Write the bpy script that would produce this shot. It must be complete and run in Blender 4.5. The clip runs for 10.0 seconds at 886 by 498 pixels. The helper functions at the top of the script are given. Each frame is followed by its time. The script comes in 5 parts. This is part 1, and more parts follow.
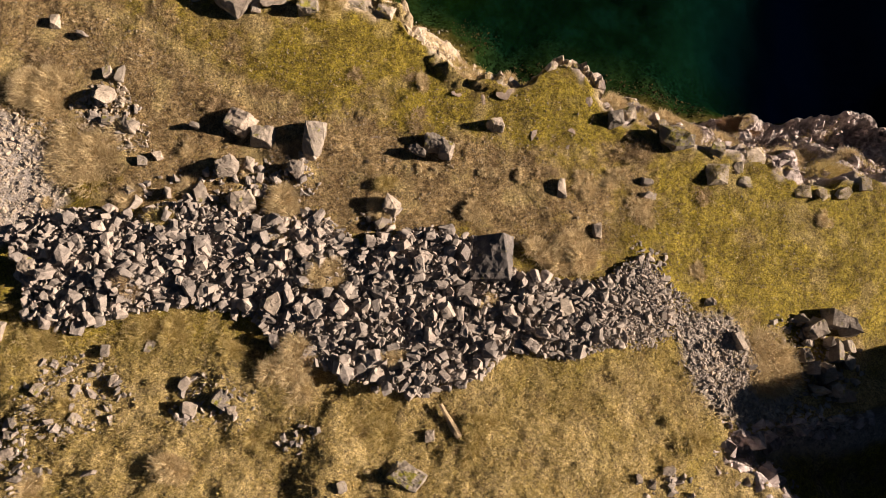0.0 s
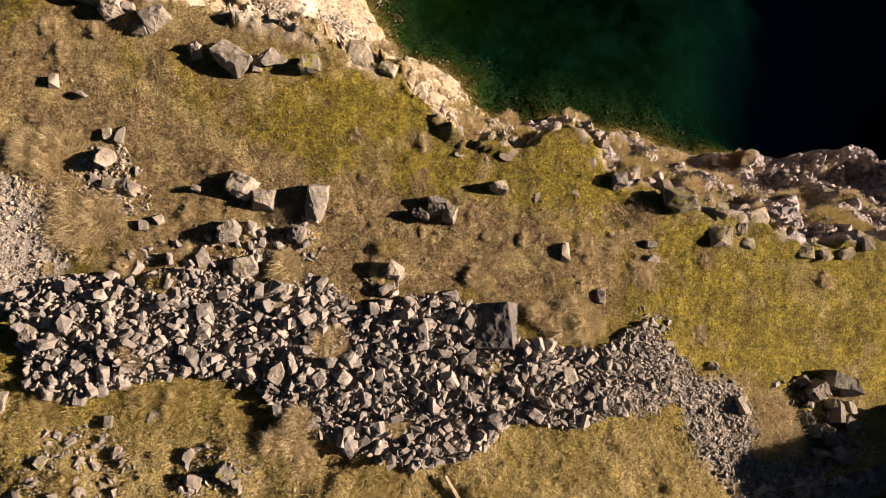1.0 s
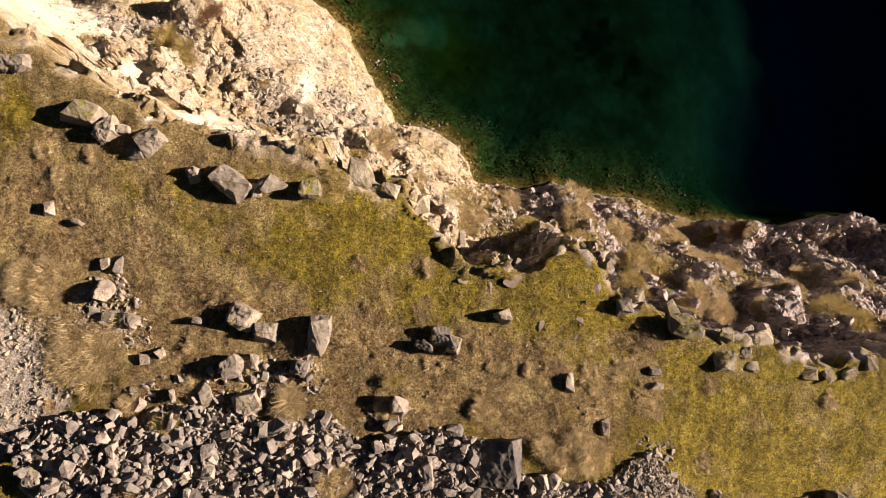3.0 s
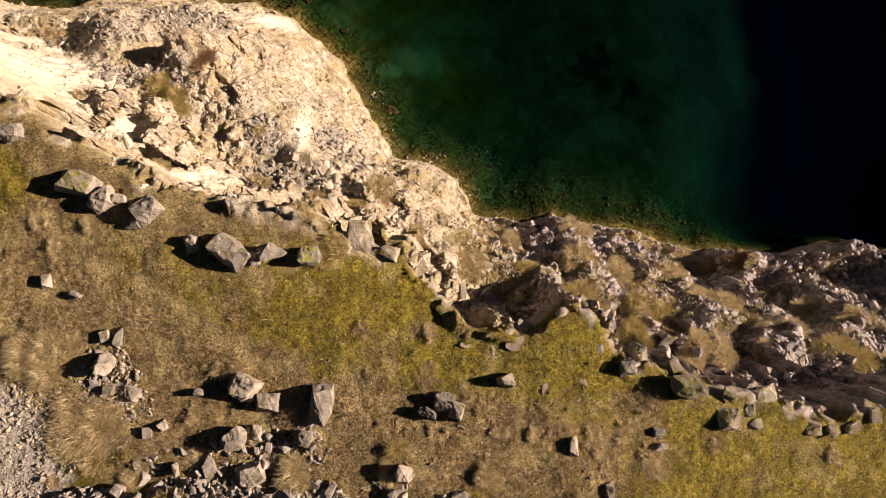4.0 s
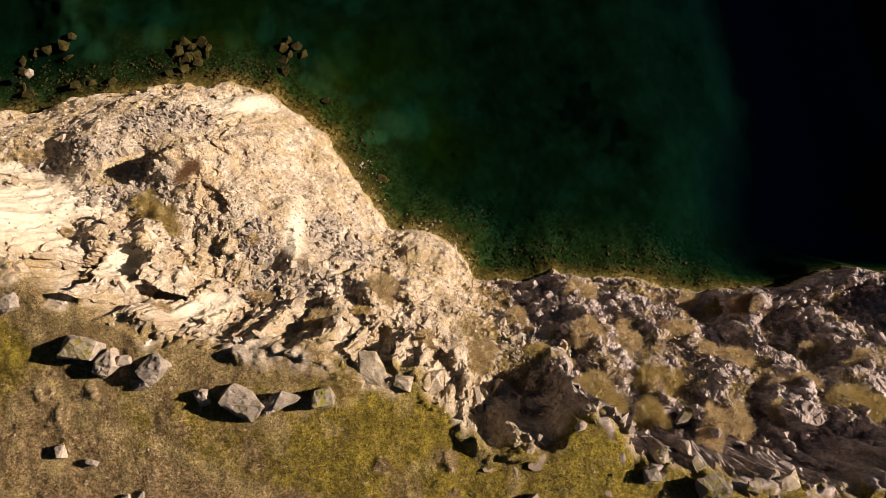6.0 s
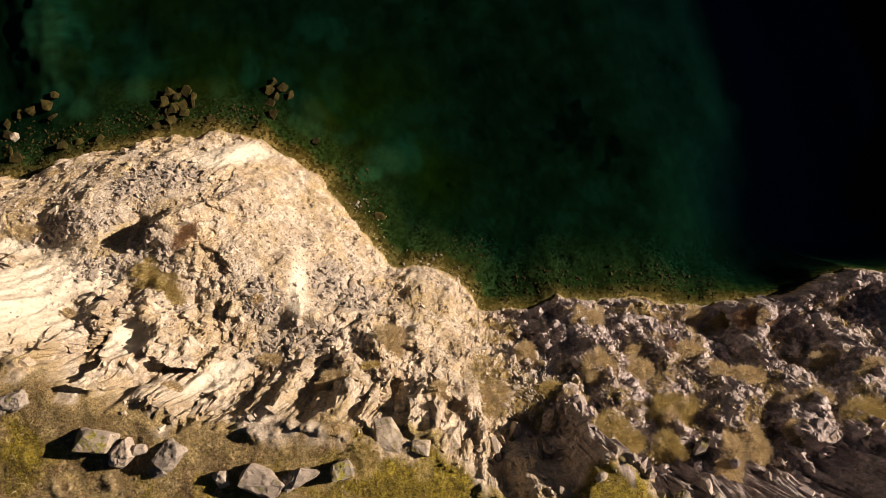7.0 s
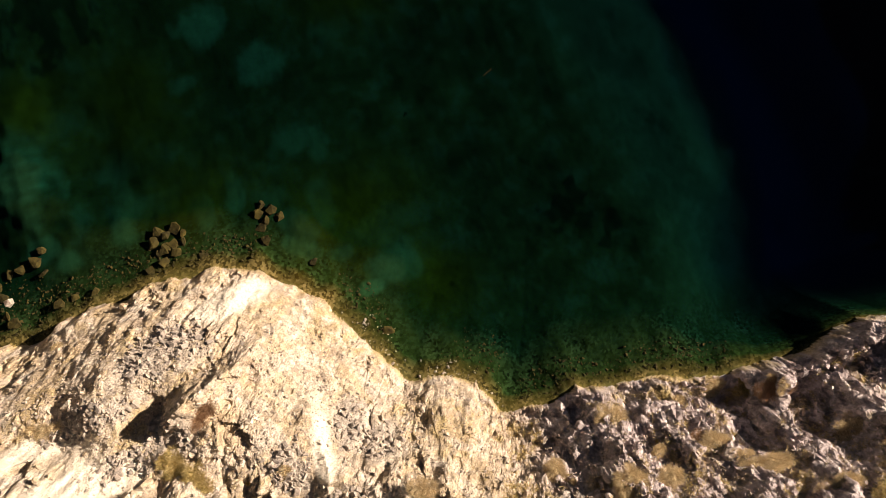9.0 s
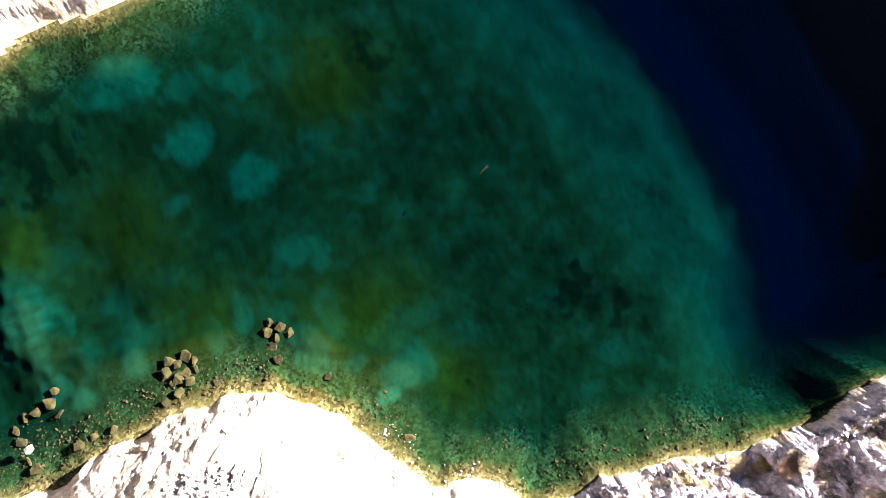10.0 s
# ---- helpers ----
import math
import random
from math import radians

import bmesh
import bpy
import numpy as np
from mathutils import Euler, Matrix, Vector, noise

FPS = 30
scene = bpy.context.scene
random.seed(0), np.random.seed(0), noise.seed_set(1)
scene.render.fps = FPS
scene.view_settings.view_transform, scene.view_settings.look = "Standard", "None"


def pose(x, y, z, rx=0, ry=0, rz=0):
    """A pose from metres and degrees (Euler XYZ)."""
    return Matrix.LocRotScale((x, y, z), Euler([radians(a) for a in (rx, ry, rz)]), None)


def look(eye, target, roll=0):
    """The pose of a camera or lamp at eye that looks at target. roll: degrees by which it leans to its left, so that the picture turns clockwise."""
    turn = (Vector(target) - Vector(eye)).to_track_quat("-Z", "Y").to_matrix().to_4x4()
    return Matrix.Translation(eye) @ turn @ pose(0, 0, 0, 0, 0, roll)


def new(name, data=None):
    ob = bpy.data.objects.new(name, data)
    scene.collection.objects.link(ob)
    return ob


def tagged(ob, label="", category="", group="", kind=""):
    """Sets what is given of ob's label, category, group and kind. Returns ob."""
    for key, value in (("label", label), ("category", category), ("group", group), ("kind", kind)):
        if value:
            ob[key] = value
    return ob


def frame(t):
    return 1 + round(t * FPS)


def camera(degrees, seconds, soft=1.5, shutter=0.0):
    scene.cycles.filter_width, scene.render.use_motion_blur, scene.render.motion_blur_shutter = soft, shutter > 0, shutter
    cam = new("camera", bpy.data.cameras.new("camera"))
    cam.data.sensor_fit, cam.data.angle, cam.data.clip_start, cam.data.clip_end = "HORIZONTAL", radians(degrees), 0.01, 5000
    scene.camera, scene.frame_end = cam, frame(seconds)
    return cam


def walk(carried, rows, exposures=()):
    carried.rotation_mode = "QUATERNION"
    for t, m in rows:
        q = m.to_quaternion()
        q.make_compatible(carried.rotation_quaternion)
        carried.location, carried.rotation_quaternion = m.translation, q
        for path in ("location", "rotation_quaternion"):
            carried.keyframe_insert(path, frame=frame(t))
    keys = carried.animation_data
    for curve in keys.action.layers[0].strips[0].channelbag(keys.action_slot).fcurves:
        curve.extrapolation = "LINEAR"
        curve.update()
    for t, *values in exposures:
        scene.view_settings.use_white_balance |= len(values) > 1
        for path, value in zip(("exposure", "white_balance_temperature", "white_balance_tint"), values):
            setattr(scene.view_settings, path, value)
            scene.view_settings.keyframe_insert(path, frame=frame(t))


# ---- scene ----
# camera: a small aircraft that looks almost straight down and drifts from the quarry's ledge out over its lake
cam = camera(73.0, 10.0, soft=0.6)
PATH = [
    (0.0, 0.000, 0.000, 30.000, 12.794, -1.036, 0.000),
    (0.5, -0.175, 1.889, 30.384, 12.332, -1.200, 0.015),
    (1.0, -0.338, 3.747, 30.718, 11.788, -1.341, -0.030),
    (1.5, -0.509, 5.708, 31.024, 11.235, -1.515, -0.087),
    (2.0, -0.631, 7.564, 31.348, 10.703, -1.625, -0.154),
    (2.5, -0.681, 9.526, 31.649, 10.202, -1.670, -0.236),
    (3.0, -0.688, 11.437, 31.911, 9.689, -1.660, -0.373),
    (4.5, -0.785, 17.271, 32.502, 8.136, -1.603, -2.462),
    (5.0, -0.851, 19.207, 32.700, 7.586, -1.596, -3.671),
    (5.5, -0.871, 21.192, 32.857, 7.087, -1.570, -5.256),
    (7.0, -0.708, 26.812, 33.153, 5.926, -1.383, -11.707),
    (7.5, -0.471, 28.792, 33.238, 5.441, -1.276, -13.718),
    (8.0, -0.078, 31.057, 33.321, 4.807, -1.201, -15.629),
    (8.5, 0.605, 34.386, 33.435, 3.988, -1.185, -17.576),
    (9.0, 1.632, 38.638, 33.589, 3.044, -1.223, -19.623),
    (9.5, 3.072, 43.786, 33.713, 2.087, -1.305, -22.310),
    (10.0, 4.786, 49.100, 33.746, 1.169, -1.404, -25.064),
]
EXPOSURES = [(0.0, 0.98, 6900, 10), (3.0, 0.96, 6900, 10), (4.5, 0.78, 6900, 10), (8.3, 0.68, 6900, 10), (9.0, 1.12, 6700, 10), (9.5, 2.0, 5900, 10), (10.0, 3.35, 5000, 10)]
walk(cam, [(t, pose(x, y, z, 0, 0, turn) @ pose(0, 0, 0, tilt) @ pose(0, 0, 0, 0, lean)) for t, x, y, z, tilt, lean, turn in PATH], EXPOSURES)

# light: a low, clear afternoon sun and a blue sky
SUN_EL, SUN_AZ = 21.5, 2.0
world = bpy.data.worlds.new("sky")
scene.world = world
world.use_nodes = True
sky = world.node_tree.nodes.new("ShaderNodeTexSky")
sky.sky_type, sky.sun_disc, sky.ozone_density = "NISHITA", False, 4.0
sky.sun_elevation, sky.sun_rotation = radians(SUN_EL), radians(90 - SUN_AZ)
world.node_tree.nodes["Background"].inputs["Strength"].default_value = 0.010
world.node_tree.links.new(sky.outputs["Color"], world.node_tree.nodes["Background"].inputs["Color"])
sun = new("sun", bpy.data.lights.new("sun", "SUN"))
sun.data.energy, sun.data.angle, sun.data.color = 6.0, radians(0.5), (1.0, 0.83, 0.685)
toward = Vector((math.cos(radians(SUN_EL)) * math.cos(radians(SUN_AZ)), math.cos(radians(SUN_EL)) * math.sin(radians(SUN_AZ)), math.sin(radians(SUN_EL))))
sun.matrix_world = look(toward * 120, (0, 0, 0))

# ---- materials ----


class Nodes:
    """Short forms for the node materials."""

    def __init__(self, name, roughness=0.9):
        self.mat = bpy.data.materials.new(name)
        self.mat.use_nodes = True
        self.tree = self.mat.node_tree
        self.bsdf = self.tree.nodes["Principled BSDF"]
        self.bsdf.inputs["Roughness"].default_value = roughness
        self.bsdf.inputs["Specular IOR Level"].default_value = 0.25
        self.geo = self.tree.nodes.new("ShaderNodeNewGeometry")

    def link(self, a, b):
        self.tree.links.new(a, b)

    def noise(self, scale, detail=4.0, rough=0.6, warp=0.0):
        n = self.tree.nodes.new("ShaderNodeTexNoise")
        n.inputs["Scale"].default_value, n.inputs["Detail"].default_value = scale, detail
        n.inputs["Roughness"].default_value, n.inputs["Distortion"].default_value = rough, warp
        self.link(self.geo.outputs["Position"], n.inputs["Vector"])
        return n.outputs["Fac"]

    def cells(self, scale, out="Color", feature="F1"):
        n = self.tree.nodes.new("ShaderNodeTexVoronoi")
        n.feature = feature
        n.inputs["Scale"].default_value = scale
        self.link(self.geo.outputs["Position"], n.inputs["Vector"])
        return n.outputs[out]

    def ramp(self, fac, *stops):
        n = self.tree.nodes.new("ShaderNodeValToRGB")
        el = n.color_ramp.elements
        while len(el) < len(stops):
            el.new(0.5)
        for e, (at, c) in zip(el, stops):
            e.position, e.color = at, (*c, 1) if len(c) == 3 else c
        self.link(fac, n.inputs["Fac"])
        return n.outputs["Color"]

    def grey(self, fac, lo, hi, a=0.0, b=1.0):
        return self.ramp(fac, (lo, (a, a, a)), (hi, (b, b, b)))

    def mix(self, fac, a, b, how="MIX"):
        n = self.tree.nodes.new("ShaderNodeMix")
        n.data_type, n.blend_type = "RGBA", how
        for value, socket in ((fac, n.inputs[0]), (a, n.inputs[6]), (b, n.inputs[7])):
            if isinstance(value, (int, float)):
                socket.default_value = value
            elif isinstance(value, tuple):
                socket.default_value = (*value, 1)
            else:
                self.link(value, socket)
        return n.outputs[2]

    def math(self, op, a, b=0.0):
        n = self.tree.nodes.new("ShaderNodeMath")
        n.operation = op
        for value, socket in ((a, n.inputs[0]), (b, n.inputs[1])):
            if isinstance(value, (int, float)):
                socket.default_value = value
            else:
                self.link(value, socket)
        return n.outputs[0]

    def mask(self, name):
        n = self.tree.nodes.new("ShaderNodeAttribute")
        n.attribute_name = name
        return n.outputs["Fac"]

    def rand(self, island=False):
        if island:
            return self.geo.outputs["Random Per Island"]
        return self.tree.nodes.new("ShaderNodeObjectInfo").outputs["Random"]

    def bump(self, height, strength, distance, under=None):
        n = self.tree.nodes.new("ShaderNodeBump")
        n.inputs["Strength"].default_value, n.inputs["Distance"].default_value = strength, distance
        self.link(height, n.inputs["Height"])
        if under is not None:
            self.link(under, n.inputs["Normal"])
        return n.outputs["Normal"]

    def done(self, color, normal=None):
        if isinstance(color, tuple):
            self.bsdf.inputs["Base Color"].default_value = (*color, 1)
        else:
            self.link(color, self.bsdf.inputs["Base Color"])
        if normal is not None:
            self.link(normal, self.bsdf.inputs["Normal"])
        return self.mat


def rock_colour(n):
    rock = n.ramp(n.noise(0.55, 7, 0.62, 0.6), (0.28, (0.32, 0.235, 0.155)), (0.42, (0.5, 0.405, 0.305)), (0.54, (0.61, 0.52, 0.42)), (0.7, (0.7, 0.62, 0.53)))
    rock = n.mix(n.grey(n.noise(1.7, 6, 0.7), 0.52, 0.68), rock, (0.4, 0.35, 0.3))
    rock = n.mix(n.grey(n.noise(0.34, 5, 0.65, 0.8), 0.46, 0.58, 0.0, 0.7), rock, (0.47, 0.36, 0.22))
    rock = n.mix(0.7, rock, n.grey(n.noise(9.0, 7, 0.82), 0.36, 0.58, 0.34, 1.22), "MULTIPLY")
    # eastern rock is dun, with its shade put in as a darker, bluer tone
    rock = n.mix(n.mask("dun"), rock, n.ramp(n.noise(0.9, 6, 0.7), (0.32, (0.2, 0.165, 0.172)), (0.48, (0.43, 0.365, 0.37)), (0.66, (0.69, 0.61, 0.62))))
    rock = n.mix(0.6, rock, n.grey(n.cells(3.2), 0.05, 0.95, 0.5, 1.35), "MULTIPLY")
    scree = n.mix(n.grey(n.cells(5.5), 0.1, 0.9), (0.27, 0.235, 0.2), (0.52, 0.46, 0.4))
    rock = n.mix(n.math("MULTIPLY", n.mask("talus"), 0.75), rock, scree)
    # pale faces: lighter stone, with part of the sunlight put into the colour
    return n.mix(n.mask("pale"), rock, n.ramp(n.noise(2.0, 5), (0.3, (0.64, 0.555, 0.44)), (0.6, (0.77, 0.7, 0.59))))


def broken(n, under=None):
    """The relief of fractured rock: warped plates at two sizes, then grain."""
    warp = n.tree.nodes.new("ShaderNodeTexNoise")
    warp.inputs["Scale"].default_value, warp.inputs["Detail"].default_value = 1.3, 4
    n.link(n.geo.outputs["Position"], warp.inputs["Vector"])
    where = n.tree.nodes.new("ShaderNodeVectorMath")
    where.operation = "MULTIPLY_ADD"
    n.link(warp.outputs["Color"], where.inputs[0])
    where.inputs[1].default_value = (1.1, 1.1, 1.1)
    n.link(n.geo.outputs["Position"], where.inputs[2])
    normal = under
    for scale, strength, distance in ((5.2, 0.5, 0.08), (1.9, 0.5, 0.18)):
        plate = n.tree.nodes.new("ShaderNodeTexVoronoi")
        plate.inputs["Scale"].default_value = scale
        n.link(where.outputs[0], plate.inputs["Vector"])
        tone = n.tree.nodes.new("ShaderNodeSeparateColor")
        n.link(plate.outputs["Color"], tone.inputs[0])
        normal = n.bump(n.math("ADD", n.math("MULTIPLY", tone.outputs[0], 0.5), plate.outputs["Distance"]), strength, distance, normal)
    return n.bump(n.noise(6.0, 8, 0.78), 0.7, 0.12, normal)


def crag_material():
    n = Nodes("crag_rock", 0.95)
    col = n.mix(0.4, rock_colour(n), n.grey(n.rand(True), 0.0, 1.0, 0.7, 1.05), "MULTIPLY")
    return n.done(col, broken(n))


def land_material():
    n = Nodes("land", 0.95)
    # turf: moss, dead grass and bare earth in patches
    moss = n.ramp(n.noise(2.6, 6, 0.65), (0.32, (0.16, 0.125, 0.012)), (0.5, (0.36, 0.29, 0.03)), (0.68, (0.54, 0.44, 0.08)))
    earth = n.ramp(n.noise(3.4, 6, 0.7), (0.32, (0.145, 0.094, 0.042)), (0.48, (0.37, 0.262, 0.13)), (0.66, (0.7, 0.54, 0.32)))
    turf = n.mix(n.grey(n.math("ADD", n.mask("green"), n.math("MULTIPLY", n.noise(1.9, 6, 0.7), 0.8)), 0.5, 0.95), earth, moss)
    turf = n.mix(n.mask("straw"), turf, n.ramp(n.noise(5.0, 5, 0.7), (0.32, (0.36, 0.27, 0.115)), (0.5, (0.68, 0.54, 0.26)), (0.7, (0.86, 0.72, 0.42))))
    turf = n.mix(1.0, turf, n.grey(n.noise(8.0, 6, 0.85), 0.38, 0.6, 0.25, 1.65), "MULTIPLY")
    turf = n.mix(0.8, turf, n.grey(n.noise(24.0, 3, 0.8), 0.36, 0.62, 0.25, 1.7), "MULTIPLY")
    turf = n.mix(0.85, turf, n.ramp(n.noise(0.75, 5, 0.6), (0.34, (0.44, 0.4, 0.38)), (0.5, (0.75, 0.75, 0.75)), (0.66, (1.05, 1.03, 1.02))), "MULTIPLY")
    turf = n.mix(n.grey(n.noise(5.0, 8, 0.85), 0.54, 0.6, 0.0, 0.8), turf, (0.15, 0.085, 0.045))
    turf = n.mix(n.grey(n.noise(15.0, 5, 0.85), 0.56, 0.62, 0.0, 0.7), turf, (0.75, 0.6, 0.3))
    turf = n.mix(1.0, turf, (0.745, 0.725, 0.69), "MULTIPLY")
    # rock
    rock = rock_colour(n)
    # gravel
    stones = n.mix(0.5, n.grey(n.cells(7.0), 0.1, 0.9), n.grey(n.cells(15.0), 0.1, 0.9))
    gravel = n.mix(n.grey(n.noise(0.9, 4), 0.35, 0.65), (0.55, 0.475, 0.425), (0.38, 0.34, 0.325))
    gravel = n.mix(0.55, gravel, stones, "OVERLAY")
    col = n.mix(n.mask("gravel"), turf, gravel)
    col = n.mix(n.mask("rock"), col, rock)
    fine = n.bump(n.noise(11.0, 6, 0.8), 1.0, 0.11)
    coarse = n.bump(n.noise(4.0, 8, 0.78), 1.0, 0.25, fine)
    # soil and rock each keep their own relief
    relief = n.tree.nodes.new("ShaderNodeMix")
    relief.data_type = "VECTOR"
    n.link(n.mask("rock"), relief.inputs[0])
    n.link(coarse, relief.inputs[4])
    n.link(broken(n, fine), relief.inputs[5])
    return n.done(col, relief.outputs[1])


def bed_material():
    n = Nodes("lake_bed", 0.9)
    stone = n.ramp(n.cells(4.6), (0.2, (0.12, 0.11, 0.05)), (0.5, (0.36, 0.31, 0.14)), (0.85, (0.75, 0.64, 0.36)))
    ground = n.ramp(n.noise(0.45, 6, 0.65), (0.35, (0.16, 0.15, 0.05)), (0.52, (0.26, 0.26, 0.1)), (0.7, (0.36, 0.42, 0.24)))
    ground = n.mix(n.mask("stony"), ground, stone)
    ground = n.mix(n.mask("sand"), ground, n.ramp(n.noise(1.4, 3), (0.3, (0.4, 0.6, 0.36)), (0.7, (0.62, 0.88, 0.54))))
    ground = n.mix(n.mask("weed"), ground, n.ramp(n.noise(0.8, 5), (0.35, (0.5, 0.24, 0.01)), (0.65, (0.75, 0.4, 0.02))))
    ground = n.mix(n.mask("dark"), ground, (0.06, 0.06, 0.03))
    # water's dimming painted into the bed's colour: red goes first, then green, with depth
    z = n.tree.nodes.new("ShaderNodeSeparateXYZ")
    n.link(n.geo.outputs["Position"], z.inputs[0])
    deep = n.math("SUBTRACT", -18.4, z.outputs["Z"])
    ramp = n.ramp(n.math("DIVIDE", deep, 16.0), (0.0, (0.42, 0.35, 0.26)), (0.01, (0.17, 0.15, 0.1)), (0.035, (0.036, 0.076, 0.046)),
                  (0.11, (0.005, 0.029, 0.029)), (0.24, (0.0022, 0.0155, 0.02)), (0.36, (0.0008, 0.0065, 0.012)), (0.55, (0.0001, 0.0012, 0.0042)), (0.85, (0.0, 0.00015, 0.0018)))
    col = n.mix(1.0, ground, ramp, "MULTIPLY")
    # the deepest bed is painted navy, standing for shaded water
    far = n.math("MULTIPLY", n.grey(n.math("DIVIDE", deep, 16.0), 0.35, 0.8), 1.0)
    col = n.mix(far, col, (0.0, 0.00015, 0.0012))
    n.bsdf.inputs["Specular IOR Level"].default_value = 0.0
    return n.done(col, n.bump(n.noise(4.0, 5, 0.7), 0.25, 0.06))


def water_material():
    n = Nodes("water", 0.05)
    clear = n.tree.nodes.new("ShaderNodeBsdfTransparent")
    clear.inputs["Color"].default_value = (0.86, 0.94, 0.92, 1)
    gloss = n.tree.nodes.new("ShaderNodeBsdfGlossy")
    gloss.inputs["Roughness"].default_value = 0.06
    n.link(n.bump(n.noise(1.6, 3), 0.06, 0.1), gloss.inputs["Normal"])
    fres = n.tree.nodes.new("ShaderNodeFresnel")
    fres.inputs["IOR"].default_value = 1.2
    both = n.tree.nodes.new("ShaderNodeMixShader")
    n.link(fres.outputs[0], both.inputs[0])
    n.link(clear.outputs[0], both.inputs[1])
    n.link(gloss.outputs[0], both.inputs[2])
    n.link(both.outputs[0], n.tree.nodes["Material Output"].inputs["Surface"])
    return n.mat


def stone_material(name, lo, mid, hi, island=False, moss=0.0, grain=6.0, relief=0.08):
    n = Nodes(name, 0.92)
    col = n.ramp(n.noise(1.8, 6, 0.65), (0.3, lo), (0.5, mid), (0.72, hi))
    col = n.mix(0.75, col, n.ramp(n.rand(island), (0.0, (0.55, 0.54, 0.55)), (0.5, (0.95, 0.92, 0.9)), (1.0, (1.35, 1.27, 1.2))), "MULTIPLY")
    col = n.mix(0.6, col, n.grey(n.noise(grain * 3, 5, 0.75), 0.32, 0.62, 0.5, 1.15), "MULTIPLY")
    if moss:
        sep = n.tree.nodes.new("ShaderNodeSeparateXYZ")
        n.link(n.geo.outputs["Normal"], sep.inputs[0])
        upward = n.math("MULTIPLY", n.grey(sep.outputs["Z"], 0.45, 0.85), n.grey(n.noise(2.2, 5, 0.7), 0.62 - moss * 0.3, 0.72 - moss * 0.3))
        col = n.mix(upward, col, n.ramp(n.noise(9.0, 4), (0.3, (0.1, 0.1, 0.016)), (0.7, (0.27, 0.24, 0.045))))
    return n.done(col, n.bump(n.noise(grain, 7, 0.75), 0.8, relief))


def plant_material(name, lo, mid, hi):
    n = Nodes(name, 0.85)
    col = n.ramp(n.rand(True), (0.0, lo), (0.5, mid), (1.0, hi))
    col = n.mix(0.5, col, n.grey(n.noise(1.1, 3), 0.3, 0.7, 0.6, 1.25), "MULTIPLY")
    glow = n.tree.nodes.new("ShaderNodeBsdfTranslucent")
    n.link(col, glow.inputs["Color"])
    both = n.tree.nodes.new("ShaderNodeMixShader")
    both.inputs[0].default_value = 0.35
    n.link(n.bsdf.outputs[0], both.inputs[1])
    n.link(glow.outputs[0], both.inputs[2])
    n.link(both.outputs[0], n.tree.nodes["Material Output"].inputs["Surface"])
    return n.done(col)


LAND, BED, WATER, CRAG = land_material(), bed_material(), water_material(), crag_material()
GREY = stone_material("grey_stone", (0.16, 0.14, 0.125), (0.28, 0.245, 0.215), (0.41, 0.36, 0.31), moss=0.15)
PALE = stone_material("pale_stone", (0.22, 0.193, 0.165), (0.31, 0.273, 0.235), (0.41, 0.365, 0.315))
MOSSY = stone_material("mossy_stone", (0.17, 0.15, 0.13), (0.26, 0.23, 0.2), (0.36, 0.32, 0.275), moss=0.5)
# the block's stone is darkened in colour for the shade on its top
BLOCK = stone_material("shade_toned_block_stone", (0.06, 0.058, 0.062), (0.12, 0.112, 0.112), (0.2, 0.18, 0.17), moss=0.05, grain=9.0)
RUBBLE = stone_material("rubble_stone", (0.2, 0.178, 0.168), (0.315, 0.282, 0.262), (0.45, 0.405, 0.37))
LOOSE = stone_material("loose_stone", (0.2, 0.178, 0.168), (0.32, 0.287, 0.265), (0.46, 0.413, 0.375), island=True)
CLIFFSTONE = stone_material("cliff_stone", (0.22, 0.19, 0.16), (0.375, 0.322, 0.265), (0.52, 0.457, 0.385), island=True)
DUNROCK = stone_material("dun_rock", (0.2, 0.17, 0.158), (0.35, 0.305, 0.285), (0.5, 0.44, 0.41), moss=0.35, grain=4.0, relief=0.25)
PEBBLE = stone_material("pebble_stone", (0.2, 0.16, 0.12), (0.32, 0.265, 0.2), (0.44, 0.37, 0.29), island=True)
TALUSROCK = stone_material("talus_stone", (0.2, 0.175, 0.15), (0.33, 0.29, 0.25), (0.47, 0.415, 0.355), island=True)
LIPROCK = stone_material("lip_stone", (0.24, 0.205, 0.17), (0.41, 0.355, 0.295), (0.58, 0.51, 0.43), moss=0.3, relief=0.15)
PINK = stone_material("bare_slab_stone", (0.24, 0.19, 0.16), (0.33, 0.265, 0.225), (0.42, 0.35, 0.3))
# this dark brown includes the dimming of the water over the stones
DIM_BROWN = stone_material("drowned_stone", (0.022, 0.016, 0.0035), (0.046, 0.034, 0.007), (0.08, 0.058, 0.012))
STRAW = plant_material("straw_blades", (0.28, 0.205, 0.1), (0.58, 0.45, 0.26), (0.88, 0.74, 0.49))
TWIG = plant_material("bare_twigs", (0.2, 0.14, 0.085), (0.38, 0.28, 0.165), (0.6, 0.46, 0.28))
RED = plant_material("rust_brown_twigs", (0.2, 0.11, 0.06), (0.32, 0.19, 0.11), (0.42, 0.28, 0.17))
GREEN = plant_material("olive_blades", (0.21, 0.155, 0.045), (0.48, 0.375, 0.14), (0.74, 0.6, 0.32))
TURF = plant_material("turf_blades", (0.12, 0.085, 0.02), (0.3, 0.232, 0.055), (0.5, 0.39, 0.16))
TIMBER = stone_material("weathered_timber", (0.26, 0.2, 0.13), (0.4, 0.31, 0.21), (0.5, 0.41, 0.3))

